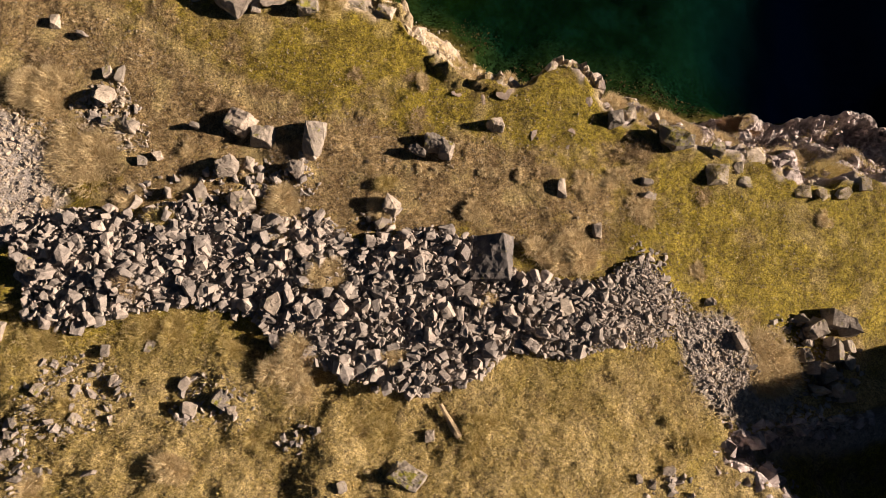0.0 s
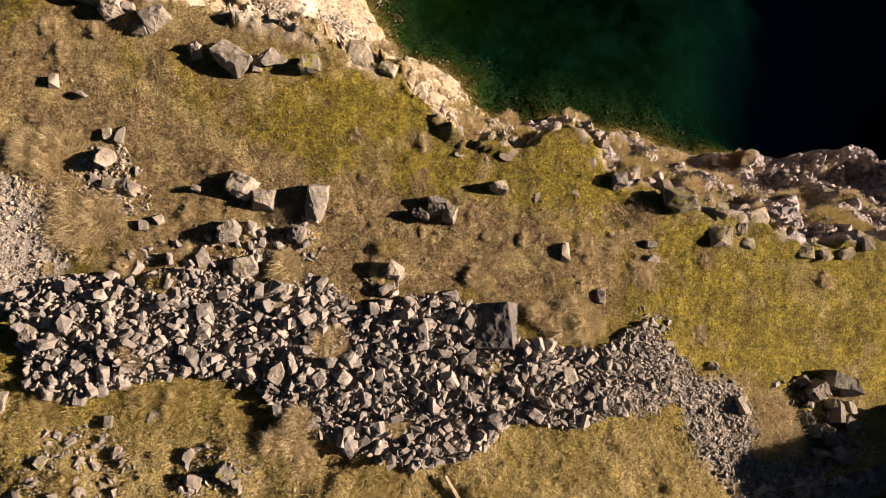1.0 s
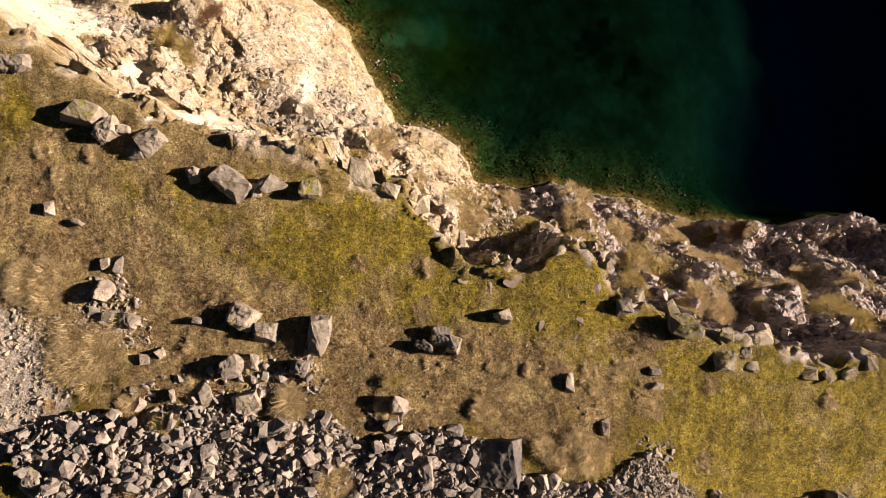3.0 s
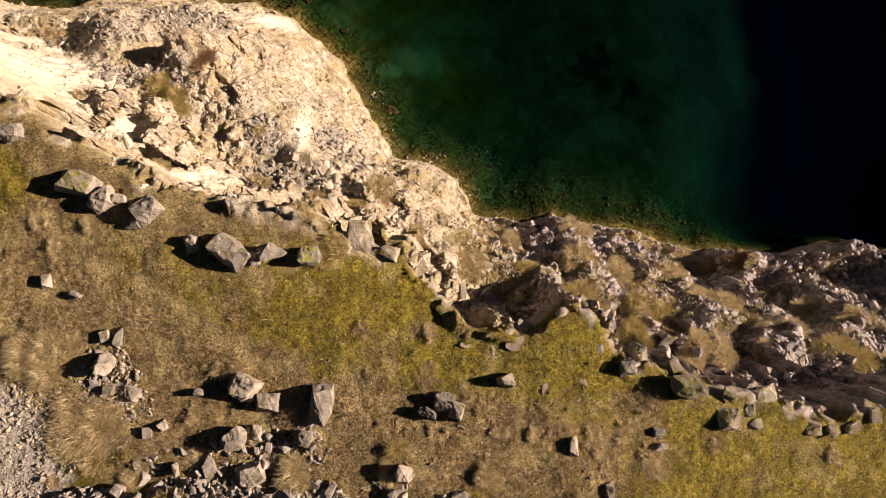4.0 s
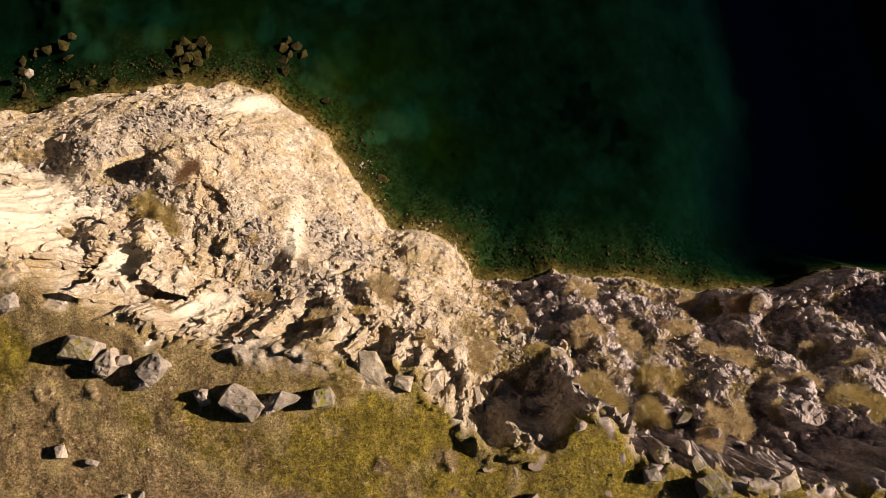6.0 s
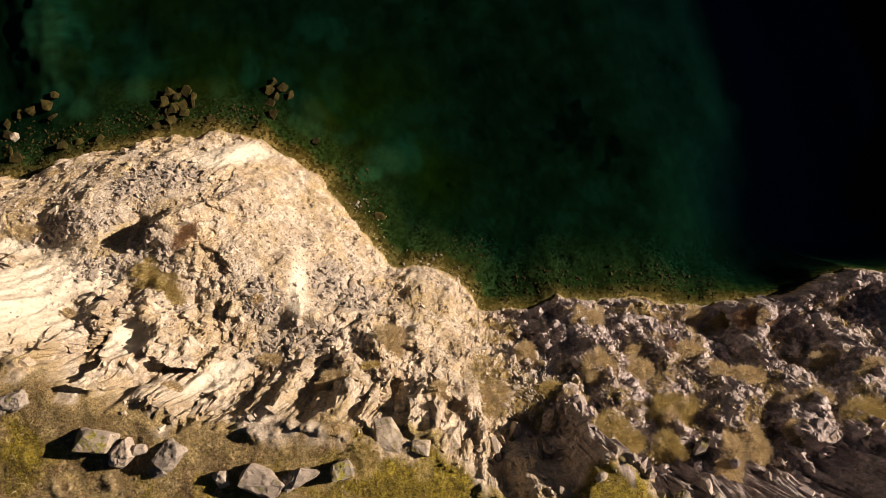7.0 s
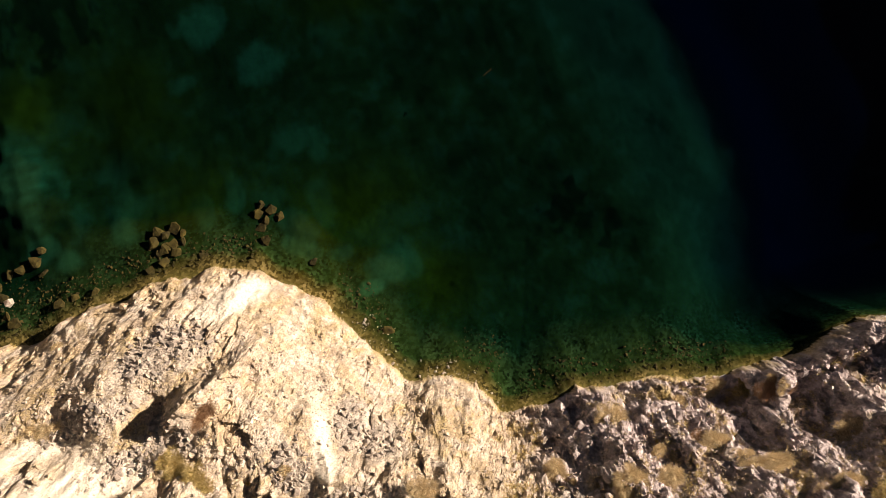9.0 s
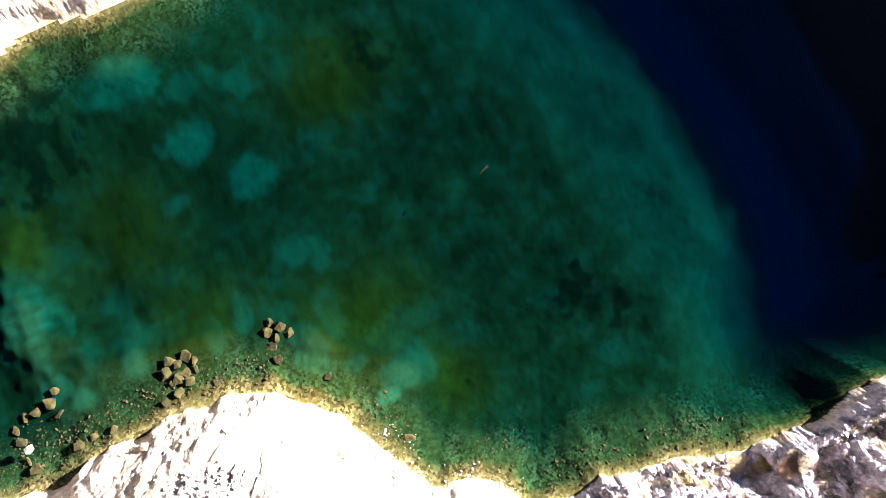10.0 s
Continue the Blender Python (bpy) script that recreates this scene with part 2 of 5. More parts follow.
# ---- the lie of the land ----
LEVEL = -18.4  # the lake
SHORE = [(-34.4, 45.2), (-31.6, 45.2), (-28.5, 45.8), (-25.5, 46.1), (-21.0, 46.2), (-16.4, 46.0), (-12.4, 44.7), (-9.9, 42.1), (-7.6, 40.0),
         (-6.1, 36.8), (-4.4, 33.4), (-2.9, 31.2), (-0.1, 30.5), (2.3, 29.0), (3.4, 26.2), (4.7, 25.6), (7.2, 25.3), (10.3, 25.7), (13.6, 24.9),
         (18.0, 24.0), (22.6, 22.2), (24.7, 22.4), (27.1, 21.9), (30.2, 22.0), (33.0, 22.5), (36.0, 22.7), (38.7, 21.9)]
SHORE += [(52, 20), (78, 8), (120, 20), (112, 110), (62, 140), (12, 122), (4, 92), (-6, 81.5), (-12.1, 80.9), (-15.5, 81.6), (-18.5, 81.9), (-21, 81),
          (-40, 78), (-54, 68), (-52, 54), (-42, 47)]
EDGE = [(-22.9, 28.3), (-21.1, 27.3), (-19.3, 25.9), (-16.9, 24.6), (-15.2, 23.7), (-13.1, 23.1), (-11.1, 23.0), (-9.0, 22.6), (-6.4, 22.0),
        (-4.6, 21.0), (-2.3, 19.9), (-1.2, 18.7), (0.3, 17.3), (1.4, 15.8), (2.5, 15.6), (4.1, 15.2), (5.2, 15.5), (6.4, 16.6), (7.9, 16.5), (8.8, 15.4),
        (9.0, 14.2), (10.4, 13.6), (12.7, 13.1), (13.6, 12.7), (15.2, 12.1), (17.2, 11.6), (19.1, 10.5), (20.6, 10.0), (22.7, 11.0)]
EDGE += [(28, 10.5), (40, 6), (72, -8), (146, 6), (140, 122), (66, 164), (-2, 142), (-10, 104), (-40, 98), (-70, 80), (-64, 52), (-38, 38.5), (-30, 34.8), (-26.4, 32.0)]
RUBBLE_AREA = [(-20.8, 7.6), (-17.9, 8.7), (-14.2, 8.2), (-12.4, 9.0), (-10.3, 8.4), (-8.3, 8.1), (-5.8, 8.5), (-3.5, 6.9), (-0.1, 7.7), (2.1, 7.0),
               (4.3, 5.2), (7.9, 4.9), (10.6, 6.4), (12.0, 4.9), (11.9, 2.4), (9.1, 1.9), (6.6, 1.1), (3.7, 1.6), (2.3, 0.3), (-0.7, -0.5), (-3.9, 0.3),
               (-7.1, 1.6), (-8.8, 3.3), (-11.9, 3.8), (-14.8, 3.3), (-17.3, 2.5), (-19.3, 3.3)]
GRAVEL_WEST = [(-40, 16), (-22.8, 14.2), (-20.9, 13.2), (-19.3, 10.9), (-17.9, 9.1), (-18.9, 7.7), (-21.6, 6.4), (-40, 4)]
GRAVEL_EAST = [(11.8, 3.6), (15.2, 3.4), (16.9, 0.8), (18.6, -0.4), (18.0, -1.7), (15.2, -1.9), (13.6, -1.1), (12.6, 1.1)]
CUT = [(14.4, -1.9), (16.0, -2.3), (18.2, -1.6), (23.0, -1.2), (40, 2), (60, -10), (40, -34), (22, -12), (18.2, -6.2), (16.2, -4.6), (14.2, -4.0)]
# edge of the eastern wall's shade on the lake, built as a drop
SHADE_EDGE = [(26.4, 21.0), (32.2, 26.3), (33.6, 33.8), (32.4, 41.8), (32.0, 51.9), (30.6, 59.5), (28.2, 66.5), (22, 82), (17, 120)]
# crests of bare rock that stand proud of the quarry side: x0, y0, x1, y1, half width, rise
# the last one, out of view, is added to shade the eastern face
SPURS = [(-17.6, 35.9, -12.7, 38.0, 1.0, 2.4), (-20.4, 30.9, -19.0, 27.0, 1.2, 2.2), (-18.0, 30.5, -17.9, 27.7, 1.3, 2.2), (-15.6, 27.4, -13.7, 25.3, 1.5, 1.2),
         (-17.4, 26.3, -17.6, 25.3, 0.8, 1.3), (-9.9, 33.1, -9.1, 28.3, 1.0, 1.0), (-8.1, 28.1, -2.7, 27.0, 0.6, 0.9), (-4.9, 26.6, -4.2, 24.2, 1.0, 1.3),
         (-4.1, 22.9, -7.8, 21.8, 0.9, 1.6), (-6.6, 24.2, -7.4, 22.7, 0.8, 1.3), (-10.6, 25.0, -11.4, 23.7, 0.8, 1.4), (-9.1, 24.6, -9.2, 22.4, 0.8, 1.3),
         (-2.9, 21.9, -3.8, 20.0, 1.0, 1.3), (0.7, 21.0, 1.1, 17.7, 1.0, 1.4), (26.2, 21.3, 24.4, 18.5, 1.6, 2.4), (19.7, 17.4, 17.4, 15.9, 1.2, 1.7),
         (25.5, 15.8, 23.2, 14.4, 1.5, 2.0), (11.2, 25.0, 10.9, 21.7, 1.4, 2.0), (31.2, 18.8, 31.4, 17.3, 1.5, 2.0), (30.1, 21.7, 37.0, 22.0, 1.3, 1.6),
         (7.3, 18.5, 7.7, 17.0, 0.9, 1.6), (7.9, 17.0, 10.0, 15.3, 0.9, 1.4), (15.6, 14.5, 17.6, 12.8, 1.0, 1.6), (22.1, 13.7, 23.4, 12.2, 1.0, 1.6),
         (14.5, 22.8, 15.7, 20.6, 1.2, 1.4), (9.7, 20.7, 12.1, 19.2, 1.0, 1.1), (18.3, 21.6, 19.0, 19.6, 1.1, 1.3), (46.0, 11.0, 44.5, 20.5, 3.0, 6.5)]
# hollows: x, y, radius, depth
HOLLOWS = [(-21.0, 28.5, 1.3, 2.4), (-18.4, 28.9, 1.1, 2.0), (-19.4, 36.4, 1.8, 1.4), (-18.1, 25.8, 0.6, 1.2), (-5.3, 26.2, 0.9, 1.1), (5.9, 23.7, 1.9, 1.4),
           (22.3, 20.5, 1.8, 1.4), (26.3, 17.9, 1.8, 1.3), (3.7, 17.4, 1.6, 0.5), (-6.2, 22.9, 0.8, 1.2), (-8.3, 23.4, 0.7, 1.2)]
# shelves of grey talus: x, y, half widths
TALUS = [(-18.9, 34.4, 2.4, 1.8), (-24.1, 37.5, 3.6, 1.2), (-9.9, 26.7, 3.0, 1.4), (-5.5, 28.9, 1.7, 1.1), (-18.4, 40.4, 3.2, 1.9), (5.0, 19.8, 2.5, 1.5),
         (-11.6, 29.8, 1.4, 1.8), (-21.6, 34.0, 1.8, 0.9), (-7.6, 30.6, 1.2, 2.2)]


# pale faces, painted lighter to carry some of their sunlight: x, y, half widths
PALE_FACES = [(-25.0, 33.0, 4.4, 3.6), (-9.4, 30.6, 0.75, 2.6), (-13.8, 25.6, 1.5, 0.8), (-26.5, 37.0, 2.6, 1.0), (-14.2, 42.6, 3.2, 1.3), (-18.8, 29.0, 1.2, 1.2)]


# sand bars under the water: x, y, half widths, share of the depth
# bed raised at these patches to lighten its depth-painted colour
BARS = [(-29.7, 59.3, 4.0, 6.5, 0.55), (-7.5, 46.6, 2.0, 2.4, 0.25), (-1.2, 40.8, 2.4, 2.0, 0.25), (-24.5, 51.5, 4.0, 2.2, 0.3), (-17.0, 50.0, 3.0, 2.0, 0.25)]


def lattice(ix, iy, seed):
    """A random number from 0 to 1 for each whole x and y."""
    h = (ix.astype(np.int64) * 374761393 + iy.astype(np.int64) * 668265263 + seed * 974634) & 0x7FFFFFFF
    h = ((h ^ (h >> 13)) * 1274126177) & 0x7FFFFFFF
    h = ((h ^ (h >> 16)) * 2246822519) & 0x7FFFFFFF
    return ((h ^ (h >> 15)) & 0xFFFFF) / float(0xFFFFF)


def soft_noise(x, y, scale, seed):
    x, y = x / scale, y / scale
    ix, iy = np.floor(x), np.floor(y)
    fx, fy = x - ix, y - iy
    fx, fy = fx * fx * (3 - 2 * fx), fy * fy * (3 - 2 * fy)
    a, b = lattice(ix, iy, seed), lattice(ix + 1, iy, seed)
    c, d = lattice(ix, iy + 1, seed), lattice(ix + 1, iy + 1, seed)
    return (a + (b - a) * fx) * (1 - fy) + (c + (d - c) * fx) * fy


def layers(x, y, scale, seed, octaves=4, gain=0.5):
    """Noise about 0, from -1 to 1, in octaves."""
    total, amp, norm = 0.0, 1.0, 0.0
    for k in range(octaves):
        total = total + amp * (soft_noise(x, y, scale / 2.1 ** k, seed + 17 * k) * 2 - 1)
        norm += amp
        amp *= gain
    return total / norm


def solid_noise(x, y, z, scale, seed):
    """Soft noise in space, about 0."""
    z = z / scale
    iz = np.floor(z)
    f = z - iz
    f = f * f * (3 - 2 * f)
    shift = 37.0 * scale
    low, high = np.zeros(x.shape), np.zeros(x.shape)
    for out, level in ((low, iz), (high, iz + 1)):
        out += soft_noise(x + shift * (level % 53), y - shift * (level % 47), scale, seed)
    return (low * (1 - f) + high * f) * 2 - 1


def blocks(x, y, scale, seed):
    """Broken rock: each cell has a height of its own and a tilted top. Returns heights about 0 and the nearness to a crack, 0 to 1."""
    x, y = x / scale, y / scale
    ix, iy = np.floor(x), np.floor(y)
    best, second, val = np.full(x.shape, 9.0), np.full(x.shape, 9.0), np.zeros(x.shape)
    for dx in (-1, 0, 1):
        for dy in (-1, 0, 1):
            cx, cy = ix + dx, iy + dy
            px, py = cx + lattice(cx, cy, seed), cy + lattice(cx, cy, seed + 5)
            d = np.hypot(px - x, py - y)
            tilt = (lattice(cx, cy, seed + 9) - 0.5) * (x - px) + (lattice(cx, cy, seed + 11) - 0.5) * (y - py)
            v = lattice(cx, cy, seed + 3) * 2 - 1 + 2.2 * tilt
            near = d < best
            second = np.where(near, best, np.minimum(second, d))
            val = np.where(near, v, val)
            best = np.where(near, d, best)
    return val, np.clip(1 - (second - best) * 4, 0, 1)


def inside(x, y, ring):
    hit = np.zeros(x.shape, bool)
    for (x0, y0), (x1, y1) in zip(ring, ring[1:] + ring[:1]):
        if y0 != y1:
            hit ^= ((y0 > y) != (y1 > y)) & (x < (x1 - x0) * (y - y0) / (y1 - y0) + x0)
    return hit


def off_line(x, y, line):
    """The distance to a line of points."""
    best = np.full(x.shape, 1e9)
    for (x0, y0), (x1, y1) in zip(line, line[1:]):
        vx, vy = x1 - x0, y1 - y0
        s = np.clip(((x - x0) * vx + (y - y0) * vy) / (vx * vx + vy * vy), 0, 1)
        best = np.minimum(best, np.hypot(x - x0 - s * vx, y - y0 - s * vy))
    return best


def signed(x, y, ring):
    """The distance to a closed ring, positive within."""
    d = off_line(x, y, ring + ring[:1])
    return np.where(inside(x, y, ring), d, -d)


def ease(v, lo, hi):
    s = np.clip((v - lo) / (hi - lo), 0, 1)
    return s * s * (3 - 2 * s)


def ledge(x, y):
    """The grassy ledge above the quarry, without its edges."""
    z = 0.9 - 0.2 * np.maximum(0, x - 8) * np.clip(1 - (y - 3) / 14, 0.25, 1) * (x < 40) - 1.6 * (x >= 40)
    z = z + 0.12 * np.maximum(0, 3 - np.maximum(y, -8)) * ease(-x, -9, -2) + 0.06 * np.clip(y - 12, 0, 14) * ease(-x, 0, 8)
    z = z + 0.55 * ease(-y, -3.5, 0.5) * ease(-x, -1, 3) * layers(x, y, 2.3, 35, 2) + 0.12 * ease(-y, -4, 1) * layers(x, y, 0.75, 33, 3, 0.6) * 1.6 + 0.22 * layers(x, y, 5.0, 3, 3) + 0.13 * layers(x, y, 1.3, 31, 4, 0.65) + 0.055 * layers(x, y, 0.45, 37, 2, 0.7)
    z = z + 2.4 * ease(-x, 22.5, 31) * ease(y, 28.0, 31.5)
    return z + 1.5 * ease(-x, 19, 32) * ease(y, 3, 8) * ease(-y, -16, -12)


def land(x, y):
    """Heights and masks of the ground for arrays of x and y."""
    jag = 0.45 * layers(x, y, 1.7, 41, 3) + 0.3 * layers(x, y, 0.6, 43, 2)
    de = signed(x, y, EDGE) + jag * 0.9
    ds_true = signed(x, y, SHORE)
    ds = ds_true + (0.4 * layers(x, y, 1.3, 47, 3) + 0.45 * layers(x, y, 3.4, 49, 2)) * ease(-y, -70, -55)
    top = ledge(x, y)
    # rubble heap, gravel and the sunken corner
    heap = ease(signed(x, y, RUBBLE_AREA), -0.8, 1.4)
    top = top + heap * (0.25 + 0.2 * layers(x, y, 2.2, 51, 2))
    cut = signed(x, y, CUT) + 0.3 * layers(x, y, 1.2, 53, 3)
    sunk = ease(cut, 0.0, 1.3)
    top = top - 2.6 * sunk - 1.4 * ease(cut, 1.0, 5.0)
    # unseen hill added in the east to throw shade over the sunken corner
    top = top + 12.0 * ease(x, 30, 38) * ease(-y, -4.5, 0.2) * ease(-x, -70, -55)
    # the quarry side, from its lip down to the water
    along, across = 0.91 * x - 0.41 * y, 0.41 * x + 0.91 * y
    pale = np.zeros(x.shape)
    for px, py, a, b in PALE_FACES:
        pale = np.maximum(pale, 1 - ease(np.hypot((x - px) / a, (y - py) / b) + 0.5 * layers(x, y, 1.6, 108, 4), 0.6, 1.2))
    # buttresses and gullies: the wall steps in and out along its run
    run, fall = np.where(x < 2, along, x), np.where(x < 2, across, y)
    pillar = 1 - 2 * np.abs(layers(run + 0.5 * jag, fall * 0.3, 2.3, 76, 2, 0.5)) + 0.5 * blocks(run + 0.3 * jag, fall * 0.45, 1.0, 63)[0]
    wall_de = np.clip(de + 0.8 * (pillar - 0.45) * ease(de, 0.05, 1.0) * (1 - ease(de, 3.0, 6.0)) * np.clip(1 - 1.6 * pale, 0, 1), 0, None)
    u = wall_de / np.clip(wall_de - np.minimum(ds, 0), 0.05, None)
    west = np.interp(u, (0, 0.045, 0.13, 0.25, 0.32, 0.46, 0.57, 0.7, 0.82, 0.93, 1.0), (0.7, -0.3, -4.2, -6.7, -7.3, -7.6, -8.9, -11.6, -13.6, -16.6, -18.4))
    mid = np.interp(u, (0, 0.05, 0.1, 0.2, 0.3, 0.44, 0.54, 0.66, 0.8, 0.93, 1.0), (0.7, -0.4, -2.4, -6.2, -7.3, -7.9, -9.9, -11.8, -14.4, -16.9, -18.4))
    east = np.interp(u, (0, 0.05, 0.08, 0.14, 0.27, 0.4, 0.5, 0.6, 0.7, 0.83, 1.0), (0.6, -0.5, -4.4, -6.6, -7.8, -8.9, -10.4, -12.6, -14.4, -16.8, -18.4))
    side = west + (mid - west) * ease(x, -12.0, -8.5)
    side = side + (east - side) * ease(x, 3.0, 9.0)
    side = side + 1.6 * np.exp(-((x - 3.0) / 2.5) ** 2 - ((u - 0.58) / 0.12) ** 2)
    side = side - 1.6 * ease(-x, 22.0, 26.5) * ease(u, 0.15, 0.3) * (1 - ease(u, 0.75, 0.95))
    side = side - 2.0 * ease(x, 20.0, 26.0) * ease(u, 0.05, 0.12) * (1 - ease(u, 0.75, 0.95))
    side = side + (top - 0.7) * (1 - ease(u, 0.03, 0.16))
    bare = ease(u, 0.01, 0.06) * (1 - ease(u, 0.97, 1.0) * 0.7)
    big, crack = blocks(x + 0.4 * jag, y, 1.9, 61)
    small, crack2 = blocks(x, y + 0.3 * jag, 0.62, 67)
    craggy = 0.12 + 0.42 * ease(layers(x, y, 5.0, 71, 2), -0.15, 0.4)
    craggy = np.maximum(craggy, np.maximum(1 - ease(u, 0.18, 0.34), 0.75 * ease(x, 0, 6)))
    talus = np.zeros(x.shape)
    for px, py, a, b in TALUS:
        talus = np.maximum(talus, 1 - ease(np.hypot((x - px) / a, (y - py) / b) + 0.55 * layers(x, y, 1.5, 109, 4), 0.65, 1.15))
    craggy = craggy * np.clip(1 - 1.6 * pale, 0.04, 1) * (1 - 0.6 * talus)
    rough = 0.5 * big - 0.12 * crack + 0.3 * small - 0.08 * crack2 + 0.6 * layers(x, y, 3.4, 73, 4)
    rib = 1 - 2 * np.abs(layers(along + 1.1 * jag, across * 0.55, 1.4, 75, 4, 0.6))
    rib2 = 1 - 2 * np.abs(layers(x + jag, y - jag, 1.3, 77, 4, 0.6))
    rough = rough + (0.15 * (rib - 0.4) + 0.3 * big) * (1 - ease(u, 0.25, 0.4)) + 0.45 * (rib2 - 0.4) + (0.32 + 0.3 * ease(x, 2, 6)) * layers(x, y, 0.7, 79, 4, 0.75)
    ridge = 1 - 2 * np.abs(layers(along * 1.25 + 1.2 * jag, across * 0.7, 4.2, 78, 3, 0.55))
    rough = rough + (0.45 + 0.35 * ease(x, 2, 8)) * (ridge - 0.35)
    side = side + bare * craggy * rough * 1.1
    spur = np.zeros(x.shape)
    for x0, y0, x1, y1, wide, rise in SPURS:
        d = off_line(x + 0.5 * jag, y + 0.4 * big * 0.5, [(x0, y0), (x1, y1)])
        lift = np.clip(1 - d / (1.5 * wide), 0, 1) ** 1.3
        side = side + bare * rise * lift * ease(u, 0.07, 0.2)
        spur = np.maximum(spur, lift)
    for hx, hy, r, deep in HOLLOWS:
        side = side - bare * deep * np.exp(-(np.hypot(x - hx, y - hy) / r) ** 2)
    # benches: treads that lie almost flat and steep risers between them
    pitch = 1.9
    step = side / pitch + 1.3 * layers(x, y, 2.6, 74, 4, 0.6)
    whole = np.floor(step)
    bench = side + bare * pitch * (whole + ease(step - whole, 0.34, 0.66) - step)
    side = side + (bench - side) * (0.15 + 0.2 * ease(x, 0, 6)) * np.clip(1 - 1.8 * pale, 0, 1)
    side = np.maximum(side, LEVEL + 0.15 * (1 - u) * 4)
    top = top + 0.4 * ease(de, -1.0, -0.1) * np.clip(rough, -0.4, 1.2) * ease(x, -14, -11) * ease(-x, -5, -2)
    z = np.where(de > 0, side, top)
    # the lake's bed
    fade = np.clip(ds, 0, None)
    deep = np.interp(fade, (0, 0.5, 1.1, 2, 4, 8, 15, 40), (0.02, 0.1, 0.32, 0.75, 1.5, 2.3, 3.2, 4.2))
    deep = deep * (1 + 0.14 * layers(x, y, 6.0, 81, 2)) + 0.06 * np.clip(fade, 0, 1) * layers(x, y, 1.1, 83, 3)
    # bed sinks past the shade's edge, so the depth colour darkens it to navy
    past = off_line(x, y, SHADE_EDGE) * np.where(x > np.interp(y, [p[1] for p in SHADE_EDGE], [p[0] for p in SHADE_EDGE]), 1, -1)
    drift = past + 0.9 * layers(x, y, 5.0, 85, 2)
    plunge = 0.1 * ease(drift, -13.0, 1.0) + 0.9 * ease(drift, -4.0, 15.0)
    deep = deep + 13.0 * plunge * ease(ds_true, 0.0, 5.0)
    # sunk further by the eastern shore, where the rock shades the water
    deep = deep + 4.0 * ease(x, 21.5, 33.0) * ease(-y, -42, -28) * ease(ds_true, 0.0, 4.5 - 2.0 * ease(x, 25.0, 30.0))
    for bx, by, a, c, rise in BARS:
        deep = deep * (1 - rise * np.exp(-(np.hypot((x - bx) / a, (y - by) / c) + 0.3 * layers(x, y, 2.0, 89, 2)) ** 2))
    z = np.where(ds > 0, LEVEL - deep, z)
    return dict(z=z, u=u, de=de, ds=ds, heap=heap, cut=cut, sunk=sunk, craggy=craggy, spur=spur, plunge=plunge, past=past, bare=bare, pale=pale, talus=talus)


def axis(spans):
    out = [spans[0][0]]
    for lo, hi, step in spans:
        n = max(1, round((hi - lo) / step))
        out += [lo + (hi - lo) * (k + 1) / n for k in range(n)]
    return np.array(out)


def height(x, y):
    return float(land(np.array([float(x)]), np.array([float(y)]))["z"][0])


def mesh_from(name, verts, faces, mats, smooth=True, index=None):
    """A mesh from arrays: verts n x 3, faces m x 3 or m x 4."""
    me = bpy.data.meshes.new(name)
    m, k = faces.shape
    me.vertices.add(len(verts)), me.loops.add(m * k), me.polygons.add(m)
    me.vertices.foreach_set("co", np.ascontiguousarray(verts, np.float32).ravel())
    me.loops.foreach_set("vertex_index", np.ascontiguousarray(faces, np.int32).ravel())
    me.polygons.foreach_set("loop_start", np.arange(0, m * k, k, dtype=np.int32))
    me.polygons.foreach_set("use_smooth", np.broadcast_to(np.asarray(smooth, bool), (m,)).copy())
    for mat in mats:
        me.materials.append(mat)
    if index is not None:
        me.polygons.foreach_set("material_index", index.astype(np.int32))
    me.update(calc_edges=True)
    return me


